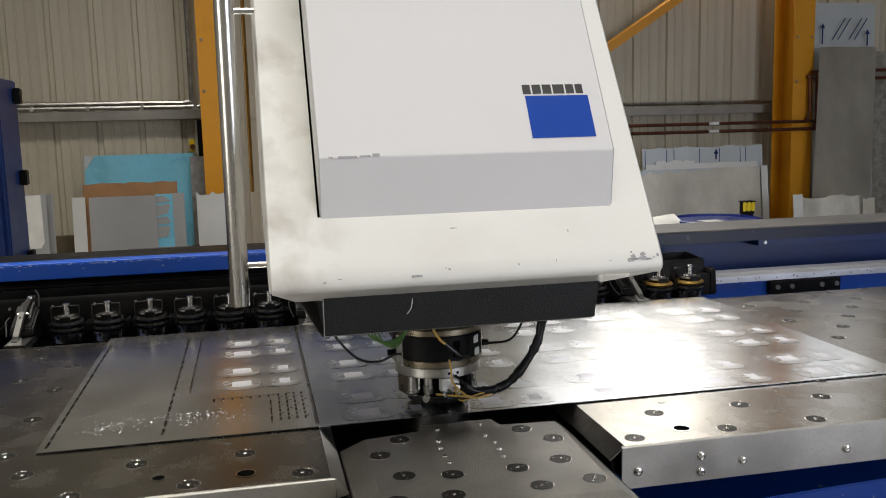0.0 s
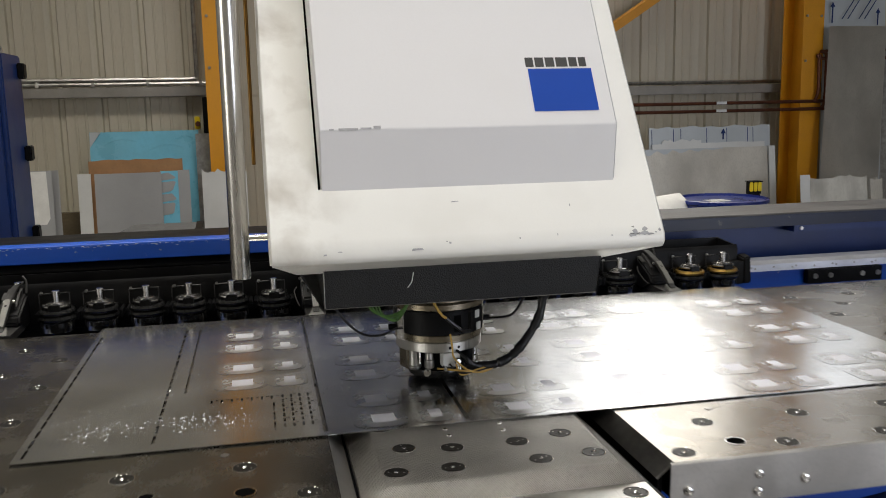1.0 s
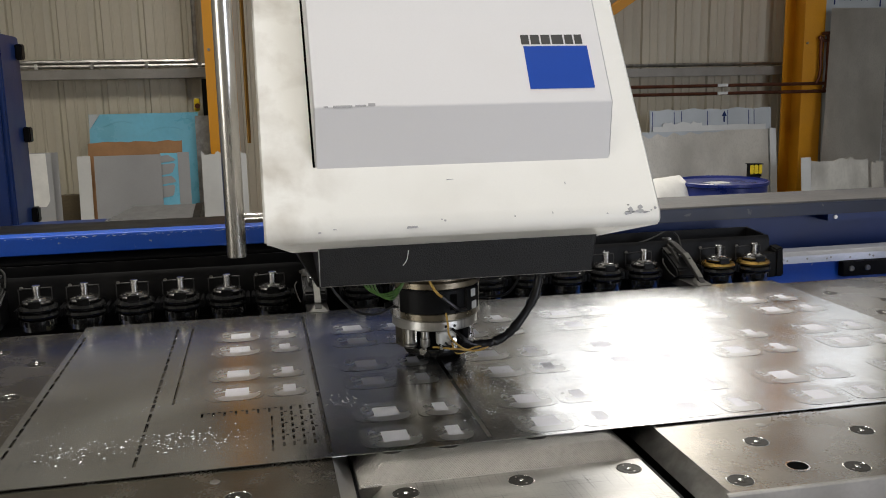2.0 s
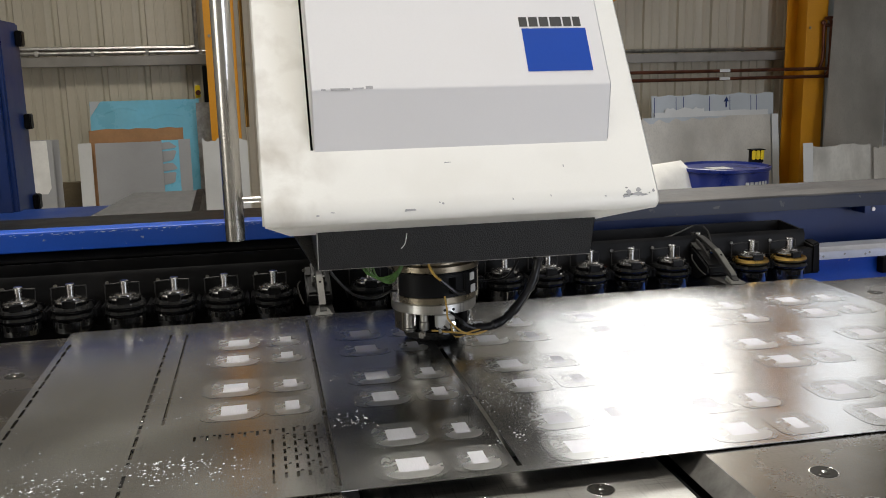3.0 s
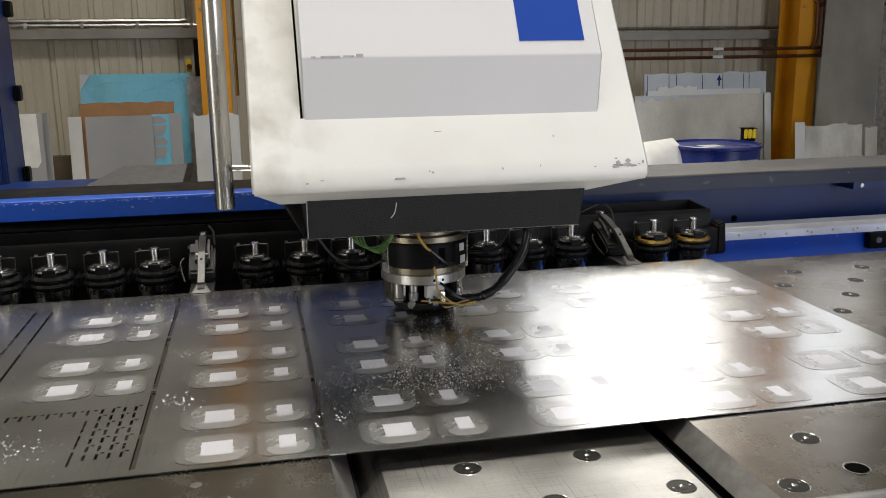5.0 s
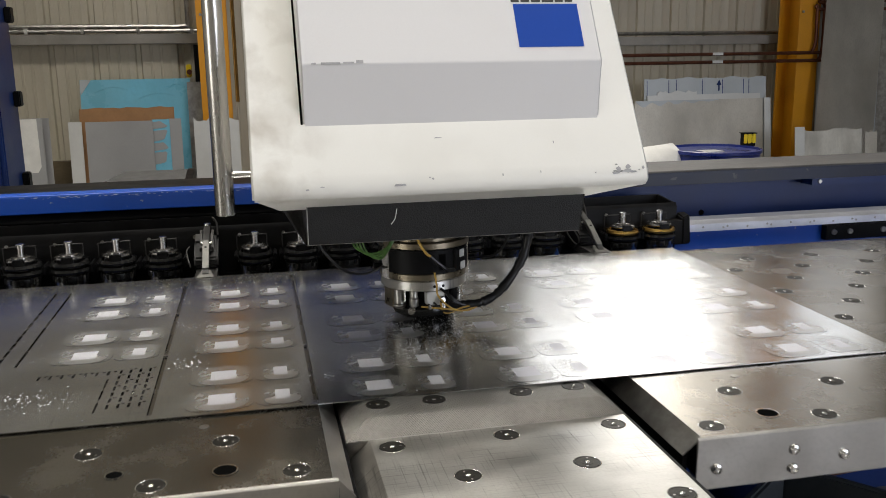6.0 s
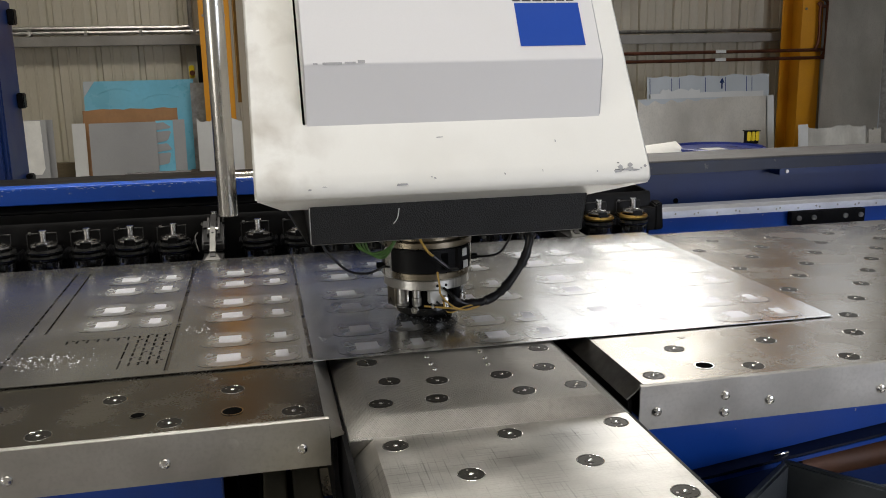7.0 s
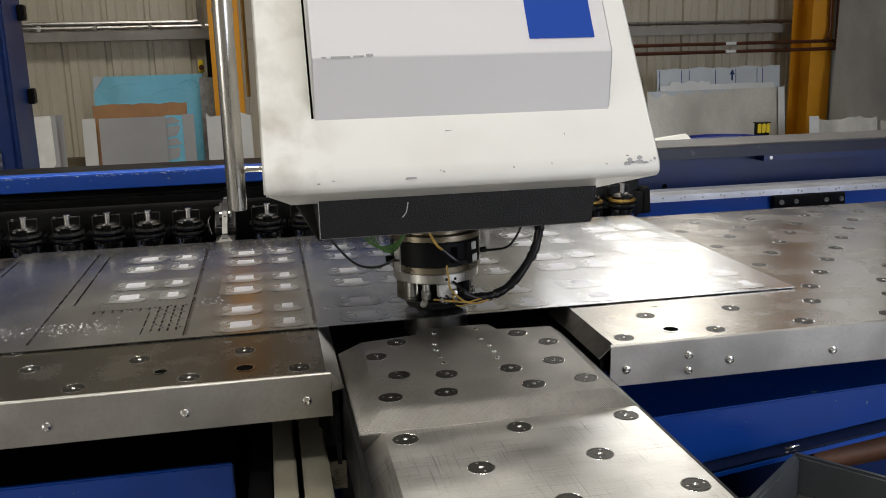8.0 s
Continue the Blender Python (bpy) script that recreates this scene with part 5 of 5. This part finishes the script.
def tool(brass):
    """A punching tool in its cassette, standing on the carriage's arm."""
    tl = thing("punch_tool", pose(0, 0, 0), "bright punch in a brass-ringed tool cassette" if brass else "bright punch in a black-ringed tool cassette", "punch tool", "punch tools")
    bm = bmesh.new()
    turned(bm, [(0.0105, 0.056), (0.0105, 0.084), (0.0112, 0.0845), (0.0112, 0.092), (0.0095, 0.094), (0.0005, 0.094)], seg=20)
    part("punch_shank", bm, SHANK, tl)
    bm = bmesh.new()
    turned(bm, [(0.040, 0.046), (0.0415, 0.049), (0.040, 0.053), (0.026, 0.0545), (0.026, 0.058), (0.020, 0.060), (0.011, 0.060)], seg=28)
    part("alignment_ring", bm, SHANK, tl)
    bm = bmesh.new()
    box(bm, -0.016, 0.016, -0.043, -0.03, 0.028, 0.056)
    soften(bm, 0.002)
    part("key_block", bm, DARK, tl)
    bm = bmesh.new()
    turned(bm, [(0.036, 0.020), (0.036, 0.046)], seg=28)
    part("tool_body", bm, DARK, tl)
    bm = bmesh.new()
    turned(bm, [(0.042, 0.024), (0.049, 0.025), (0.0525, 0.031), (0.049, 0.038), (0.042, 0.040), (0.0405, 0.032)], seg=32)
    part("cassette_ring", bm, BRASS if brass else GLOSSBLACK, tl)
    bm = bmesh.new()
    turned(bm, [(0.040, 0.005), (0.051, 0.007), (0.055, 0.013), (0.052, 0.020), (0.040, 0.022)], seg=32)
    part("stripper_ring", bm, GLOSSBLACK, tl)
    bm = bmesh.new()
    turned(bm, [(0.044, -0.030), (0.047, -0.028), (0.047, -0.014), (0.049, -0.013), (0.049, 0.000), (0.046, 0.003), (0.036, 0.004), (0.036, 0.008)], seg=32)
    die = part("die_ring", bm, CHROME, tl)
    for a in (-52, -84, -118, -150, -20):
        bm = bmesh.new()
        box(bm, -0.004, 0.004, -0.0015, 0.003, -0.013, 0.001)
        part("notch", bm, DARK, die, place=pose(0.049 * math.cos(radians(a)), 0.049 * math.sin(radians(a)), 0, 0, 0, a + 90))
    # wire spring loop behind the shank
    bm = bmesh.new()
    tube(bm, [(-0.052, 0.02, 0.036), (-0.052, 0.022, 0.070), (-0.046, 0.022, 0.080), (0.026, 0.022, 0.082), (0.034, 0.022, 0.078), (0.034, 0.02, 0.052)], 0.0017, 6)
    part("spring_loop", bm, LEVER, tl)
    for sx in (-1, 1):
        bm = bmesh.new()
        box(bm, sx * 0.057 - 0.005, sx * 0.057 + 0.005, -0.01, 0.075, 0.002, 0.028)
        soften(bm, 0.003)
        part("holder_arm", bm, DARK, tl)
    bm = bmesh.new()
    box(bm, -0.045, 0.045, 0.045, 0.064, -0.01, 0.035)
    soften(bm, 0.004)
    part("holder_back", bm, DARK, tl)
    return tl


def clamp():
    cl = thing("sheet_clamp", pose(0, 0, 0), "black and bright steel clamp gripping the sheet edge", "clamp", "sheet clamps")
    bm = bmesh.new()
    prism(bm, [(0.064, -0.02), (0.064, 0.080), (0.02, 0.064), (-0.05, 0.034), (-0.06, 0.010), (0.0, -0.02)], -0.036, 0.032)
    soften(bm, 0.006)
    part("body", bm, DARK, cl)
    for sx in (-1, 1):
        bm = bmesh.new()
        prism(bm, [(0.06, 0.078), (0.02, 0.062), (-0.02, 0.046), (-0.02, 0.058), (0.02, 0.082), (0.06, 0.096)], sx * 0.016 - 0.0035, sx * 0.016 + 0.0035)
        soften(bm, 0.001)
        part("cheek", bm, LEVER, cl)
    bm = bmesh.new()
    turned(bm, [(0.010, 0), (0.010, 0.006), (0.006, 0.006), (0.005, 0.003)], (0.0, 0.085, 0.104), seg=14)
    part("adjusting_screw", bm, CHROME, cl)
    bm = bmesh.new()
    prism(bm, [(0.12, 0.100), (0.05, 0.093), (-0.03, 0.066), (-0.10, 0.030), (-0.150, 0.0045), (-0.152, 0.0050), (-0.152, 0.0125), (-0.10, 0.044), (-0.03, 0.080), (0.05, 0.102), (0.12, 0.106)], -0.009, 0.009)
    soften(bm, 0.003)
    part("lever", bm, LEVER, cl, "worn steel clamp lever")
    bm = bmesh.new()
    frustum(bm, [(-0.026, -0.168, 0.0045), (0.026, -0.168, 0.0045), (0.014, -0.110, 0.0045), (-0.014, -0.110, 0.0045)],
            [(-0.020, -0.160, 0.009), (0.020, -0.160, 0.009), (0.009, -0.110, 0.018), (-0.009, -0.110, 0.018)])
    soften(bm, 0.0015)
    part("upper_jaw", bm, BRIGHTWORN, cl, "worn bare steel upper jaw")
    bm = bmesh.new()
    prism(bm, [(-0.035, 0.0795), (-0.10, 0.0435), (-0.138, 0.022), (-0.138, 0.0255), (-0.10, 0.0470), (-0.035, 0.0830)], -0.0085, 0.0085)
    soften(bm, 0.0008)
    bar = part("lever_bar", bm, BRIGHTWORN, cl, "bright worn lever bar")
    bm = bmesh.new()
    turned(bm, [(0.0035, 0), (0.0035, 0.0006)], (0, 0, 0), seg=10)
    part("bar_hole", bm, VOID, bar, place=pose(0, -0.062, 0.0684, 29, 0, 0))
    bm = bmesh.new()
    prism(bm, [(0.062, 0.0815), (0.022, 0.0675), (0.022, 0.0705), (0.062, 0.0845)], -0.034, 0.012)
    soften(bm, 0.0008)
    part("top_plate", bm, LEVER, cl, "scuffed steel top plate")
    bm = bmesh.new()
    tube(bm, [(0.030, 0.055, 0.080), (0.028, 0.075, 0.112), (0.016, 0.085, 0.128)], 0.0030, 8)
    part("hose_stub", bm, LEVER, cl)
    bm = bmesh.new()
    tube(bm, [(-0.050, 0.02, 0.055), (-0.058, 0.0, 0.045), (-0.052, -0.03, 0.022), (-0.045, -0.06, 0.010)], 0.0022, 6)
    part("spring_wire", bm, LEVER, cl)
    bm = bmesh.new()
    box(bm, -0.03, 0.03, -0.16, 0.0, -0.020, 0.0020)
    part("lower_jaw", bm, LEVER, cl)
    bm = bmesh.new()
    turned(bm, [(0.006, -0.016), (0.006, 0.016)], (0, -0.02, 0.07), "x", 10)
    part("pivot", bm, CHROME, cl)
    return cl


def carriage():
    cr = mover(thing("tool_carriage", pose(0, 0, Z0), "long black tool carriage riding on the guide rail", "carriage"), across=True)
    bm = bmesh.new()
    prism(bm, [(1.190, -0.04), (1.200, -0.04), (1.200, 0.040), (1.325, 0.040), (1.328, 0.112), (1.324, 0.112), (1.320, 0.046), (1.202, 0.046), (1.203, 0.103), (1.199, 0.104), (1.190, 0.09)], -2.4, 1.270)
    part("channel", bm, DARK, cr)
    bm = bmesh.new()
    box(bm, -2.4, 1.268, 1.191, 1.2, -0.19, -0.0405)
    part("back_plate", bm, DARK, cr)
    bm = bmesh.new()
    frustum(bm, [(1.262, 1.203, 0.046), (1.2695, 1.203, 0.046), (1.2695, 1.320, 0.046), (1.262, 1.320, 0.046)], [(1.262, 1.203, 0.102), (1.2695, 1.203, 0.102), (1.2695, 1.323, 0.110), (1.262, 1.323, 0.110)])
    part("end_plate", bm, DARK, cr)
    bm = bmesh.new()
    frustum(bm, [(1.2705, 1.145, -0.030), (1.305, 1.150, -0.030), (1.312, 1.20, -0.030), (1.2705, 1.20, -0.030)],
            [(1.2705, 1.145, 0.060), (1.298, 1.150, 0.070), (1.305, 1.20, 0.070), (1.2705, 1.20, 0.070)])
    soften(bm, 0.005)
    part("end_buffer", bm, DARK, cr)
    bm = bmesh.new()
    box(bm, 1.225, 1.2705, 1.15, 1.189, -0.03, 0.05)
    part("buffer_arm", bm, DARK, cr)
    bm = bmesh.new()
    tube(bm, [(-2.3, 1.25, 0.055), (-1.2, 1.26, 0.075), (-0.6, 1.25, 0.060), (0.0, 1.26, 0.075), (0.5, 1.25, 0.065), (0.80, 1.25, 0.085), (0.92, 1.24, 0.125)], 0.004, 6)
    part("cable", bm, CABLE, cr)
    for k in range(26):
        bm = bmesh.new()
        turned(bm, [(0.005, 0), (0.005, -0.004)], (-2.1 + 0.13 * k, 1.190, 0.075), "y", 8)
        part("cap_screw", bm, DULL, cr)
    first = {}
    for i, x in enumerate(TOOL_X):
        brass = x > 1
        if brass not in first:
            first[brass] = t = tool(brass)
            t.matrix_basis = pose(x, TOOL_Y, Z0)
        else:
            t = copy_thing(first[brass], pose(x, TOOL_Y, Z0))
        mover(t, x, TOOL_Y, 0.0, True)
    c0 = clamp()
    for i, x in enumerate(CLAMP_X):
        c = c0 if i == 0 else copy_thing(c0, pose(x, TOOL_Y, Z0))
        c.matrix_basis = pose(x, TOOL_Y, Z0)
        mover(c, x, TOOL_Y, 0.0, True)


def sheet():
    X0, X1, Y0, Y1, ZT = -0.853, 1.147, -0.031, 0.969, 0.004
    slots = []
    def dashes(x, y0, y1, w, step, gap):
        y = y0
        while y < y1 - 0.01:
            slots.append((x - w / 2, x + w / 2, y, min(y + step - gap, y1)))
            y += step
    dashes(-0.851 + 0.014, -0.01, 0.88, 0.006, 0.052, 0.010)
    dashes(-0.612, 0.008, 0.885, 0.006, 0.052, 0.010)
    slots.append((-0.577, -0.5715, 0.30, 0.875))
    for y0, y1 in ((-0.012, 0.300), (0.310, 0.610), (0.620, 0.925)):
        slots.append((-0.2942, -0.2858, y0, y1))
        slots.append((-0.0142, -0.0058, y0, y1))
    for k in range(7):
        slots.append((-0.517 + 0.021 * k, -0.5125 + 0.021 * k, 0.212, 0.233))
        slots.append((-0.506 + 0.021 * k, -0.500 + 0.021 * k, 0.228, 0.233))
    dashes(-0.385, 0.02, 0.20, 0.0035, 0.06, 0.012)
    for i in range(4):
        for j in range(7):
            x, y = -0.368 + 0.018 * i, 0.035 + 0.030 * j
            slots.append((x, x + 0.0045, y, y + 0.019))
            if (i + j) % 2:
                slots.append((x + 0.0065, x + 0.012, y + 0.0195, y + 0.0235))
    xs = sorted({X0, X1, *[s[0] for s in slots], *[s[1] for s in slots]})
    ys = sorted({Y0, Y1, *[s[2] for s in slots], *[s[3] for s in slots]})
    xs, ys = [round(v, 5) for v in xs], [round(v, 5) for v in ys]
    gone = set()
    for a, b, c, d in slots:
        a, b, c, d = round(a, 5), round(b, 5), round(c, 5), round(d, 5)
        for i in range(xs.index(a), xs.index(b)):
            for j in range(ys.index(c), ys.index(d)):
                gone.add((i, j))
    verts = [(x, y, ZT) for x in xs for y in ys]
    n = len(ys)
    faces = [(i * n + j, (i + 1) * n + j, (i + 1) * n + j + 1, i * n + j + 1) for i in range(len(xs) - 1) for j in range(n - 1) if (i, j) not in gone]
    sh = mover(thing("metal_sheet", pose(0, 0, Z0), "bright metal sheet with punched slots and droplets", "metal sheet"), across=True)
    me = bpy.data.meshes.new("plate")
    me.from_pydata(verts, [], faces)
    me.materials.append(SHEET)
    plate = new("plate", me)
    plate.parent = sh
    solidify = plate.modifiers.new("thickness", "SOLIDIFY")
    solidify.thickness, solidify.offset = 0.0015, -1
    # rubbed marks and white patches in repeating strips
    def rings(outlines, mat, name):
        """Flat bands between outlines, taken two by two; the last one alone is filled."""
        bm = bmesh.new()
        made = [[bm.verts.new((x, y, 0)) for x, y in o] for o in outlines]
        for a, b in zip(made[::2], made[1::2]):
            for k in range(len(a)):
                bm.faces.new((a[k], a[(k + 1) % len(a)], b[(k + 1) % len(a)], b[k]))
        if len(made) % 2:
            bm.faces.new(made[-1])
        return mesh_of(name, bm, mat, False)
    def mark(w, h, pw, ph):
        """A rubbed mark: a faint border, a rounded patch inside it and the white patch in the middle."""
        inner = rounded(0, 0, w - 0.006, h, 0.34 * w, 8)
        swipe = rings([rounded(-0.003, 0, w + 0.018, h + 0.003, 0.30 * w, 8), inner], SWIPE, "faint_mark")
        halo = rings([inner, rounded(0, 0, pw, ph, 0.0004, 8)], HALO, "rubbed_mark")
        return swipe, halo, rings([rounded(0, 0, pw, ph, 0.0004, 6)], MARK, "white_patch")
    big, small = mark(0.100, 0.098, 0.047, 0.048), mark(0.070, 0.092, 0.026, 0.046)
    for i in range(-1, 5):
        for j, y in enumerate((0.033, 0.156, 0.342, 0.464, 0.650, 0.770)):
            if i == -1 and j < 2:
                continue
            for dx, (swipe, halo, white) in ((0.118, big), (0.224, small)):
                x = -0.29 + 0.28 * i + dx
                share("faint_mark", swipe, sh, pose(x, y, ZT + 0.0005))
                share("rubbed_mark", halo, sh, pose(x, y, ZT + 0.0005))
                share("white_patch", white, sh, pose(x, y, ZT + 0.0005))
    # droplets, in patches
    rnd = random.Random(4)
    vs, fs = [], []
    # patches: x, y, spread, how many, mean radius
    patches = [(-0.73, 0.09, 0.035, 80, 0.0013), (-0.66, 0.11, 0.03, 50, 0.0012), (-0.53, 0.10, 0.04, 110, 0.0014), (-0.57, 0.125, 0.03, 55, 0.0011), (-0.46, 0.10, 0.03, 50, 0.0012),
               (-0.40, 0.80, 0.07, 220, 0.0009), (-0.47, 0.64, 0.03, 130, 0.0011), (-0.44, 0.58, 0.05, 120, 0.0008), (-0.33, 0.72, 0.03, 120, 0.0010), (-0.70, 0.84, 0.05, 60, 0.0009),
               (-0.23, 0.84, 0.04, 150, 0.0009), (-0.24, 0.50, 0.03, 50, 0.0010), (-0.24, 0.23, 0.025, 70, 0.0013), (-0.06, 0.88, 0.07, 160, 0.0009),
               (0.03, 0.75, 0.05, 220, 0.0008), (0.17, 0.42, 0.08, 800, 0.0008), (0.22, 0.28, 0.08, 850, 0.0009), (0.10, 0.26, 0.07, 650, 0.0009), (0.30, 0.24, 0.06, 450, 0.0008), (0.02, 0.10, 0.03, 40, 0.0011),
               (0.70, 0.50, 0.11, 700, 0.0009), (0.92, 0.35, 0.10, 900, 0.0010), (0.86, 0.72, 0.10, 900, 0.0009), (1.02, 0.58, 0.07, 500, 0.0009), (0.98, 0.15, 0.08, 350, 0.0010), (0.35, 0.55, 0.10, 300, 0.0009),
               (0.75, 0.88, 0.14, 700, 0.0009), (0.30, 0.90, 0.12, 300, 0.0009)]
    spots = [(rnd.uniform(X0 + 0.03, X1 - 0.02), rnd.uniform(Y0 + 0.02, Y1 - 0.05), 0.0009) for k in range(420)]
    for x, y, spread, count, r in patches:
        spots += [(rnd.gauss(x, spread), rnd.gauss(y, spread * 0.7), r) for k in range(count)]
    # runs where oil was dragged along
    for x0, y0, x1, y1, count in ((-0.86, 0.13, -0.58, 0.31, 80), (-0.58, 0.31, -0.42, 0.42, 40), (-0.42, 0.90, -0.10, 0.93, 90), (-0.64, 0.20, -0.56, 0.70, 40), (-0.80, 0.07, -0.70, 0.11, 40)):
        for k in range(count):
            a = rnd.random()
            spots.append((x0 + (x1 - x0) * a + rnd.gauss(0, 0.002), y0 + (y1 - y0) * a + rnd.gauss(0, 0.003), 0.0007))
    for x, y, size in spots:
        if not (X0 + 0.01 < x < X1 - 0.01 and Y0 + 0.01 < y < Y1 - 0.03):
            continue
        r = size * rnd.choice((0.5, 0.6, 0.7, 0.8, 1.0, 1.5))
        b = len(vs)
        e = rnd.choice((1.0, 1.0, 1.1, 1.2, 1.5))
        for q in range(6):
            a = q * math.pi / 3
            vs.append((x + r * e * math.cos(a), y + r * math.sin(a), ZT + 0.0006))
        vs.append((x, y, ZT + 0.0006 + r * 0.55))
        fs += [(b + q, b + (q + 1) % 6, b + 6) for q in range(6)]
    me = bpy.data.meshes.new("oil_spatter")
    me.from_pydata(vs, [], fs)
    me.materials.append(DROP)
    me.polygons.foreach_set("use_smooth", [True] * len(me.polygons))
    dr = new("oil_spatter", me)
    dr.parent = sh
    tagged(dr, "scattered oil droplets with glints painted pale", kind="stuff")


hall()
background()
fixed_bed()
head()
side_table("left_table", -1, "worn steel side table with black ball inserts")
side_table("right_table", 1, "worn bright steel side table with black inserts")
cross_beam()
carriage()
sheet()

# ---------------------------------------------------------------- movement
# seconds, shift across, shift along the tables' travel
STEPS = [(0.0, 0, 0.0), (0.1, 0, -0.008), (0.2, 0, -0.046), (0.3, 0, -0.052), (0.4, 0, -0.074), (0.5, 0, -0.107), (0.6, 0, -0.112), (0.7, 0, -0.143),
         (0.8, 0, -0.166), (0.9, 0, -0.169), (1.0, 0, -0.211), (1.1, 0, -0.252), (1.2, 0, -0.254), (1.3, 0, -0.281), (1.4, 0, -0.307), (1.5, 0, -0.312), (1.7, 0, -0.355),
         (2.25, 0, -0.485), (2.8, 0, -0.611), (2.9, 0, -0.620), (3.0, 0, -0.622), (3.1, 0, -0.665), (3.2, 0, -0.674), (3.3, 0, -0.690), (3.4, 0, -0.720), (3.5, 0, -0.723),
         (3.6, 0, -0.758), (3.7, 0, -0.776), (3.8, 0, -0.780), (3.9, -0.083, -0.780), (4.0, -0.226, -0.780), (4.1, -0.280, -0.780), (4.2, -0.281, -0.776), (4.3, -0.281, -0.735),
         (4.4, -0.281, -0.732), (4.5, -0.281, -0.717), (4.6, -0.281, -0.674), (4.7, -0.281, -0.664), (5.25, -0.281, -0.545), (5.8, -0.281, -0.425), (5.9, -0.281, -0.415),
         (6.0, -0.281, -0.390), (6.1, -0.281, -0.363), (6.2, -0.281, -0.360), (6.3, -0.281, -0.322), (6.4, -0.281, -0.308), (6.5, -0.281, -0.303), (6.6, -0.281, -0.260),
         (6.7, -0.281, -0.255), (6.8, -0.281, -0.240), (6.9, -0.281, -0.182), (7.0, -0.281, -0.163), (7.1, -0.281, -0.160), (7.2, -0.281, -0.118), (7.3, -0.281, -0.107),
         (7.4, -0.281, -0.104), (7.5, -0.281, -0.062), (7.75, -0.281, -0.018), (8.0, -0.281, 0.0245)]


def motions():
    for ob, x, y, z, across in MOVING:
        walk(ob, [(t, pose(x + (dx if across else 0.0), y + dy, z + Z0)) for t, dx, dy in STEPS])


motions()
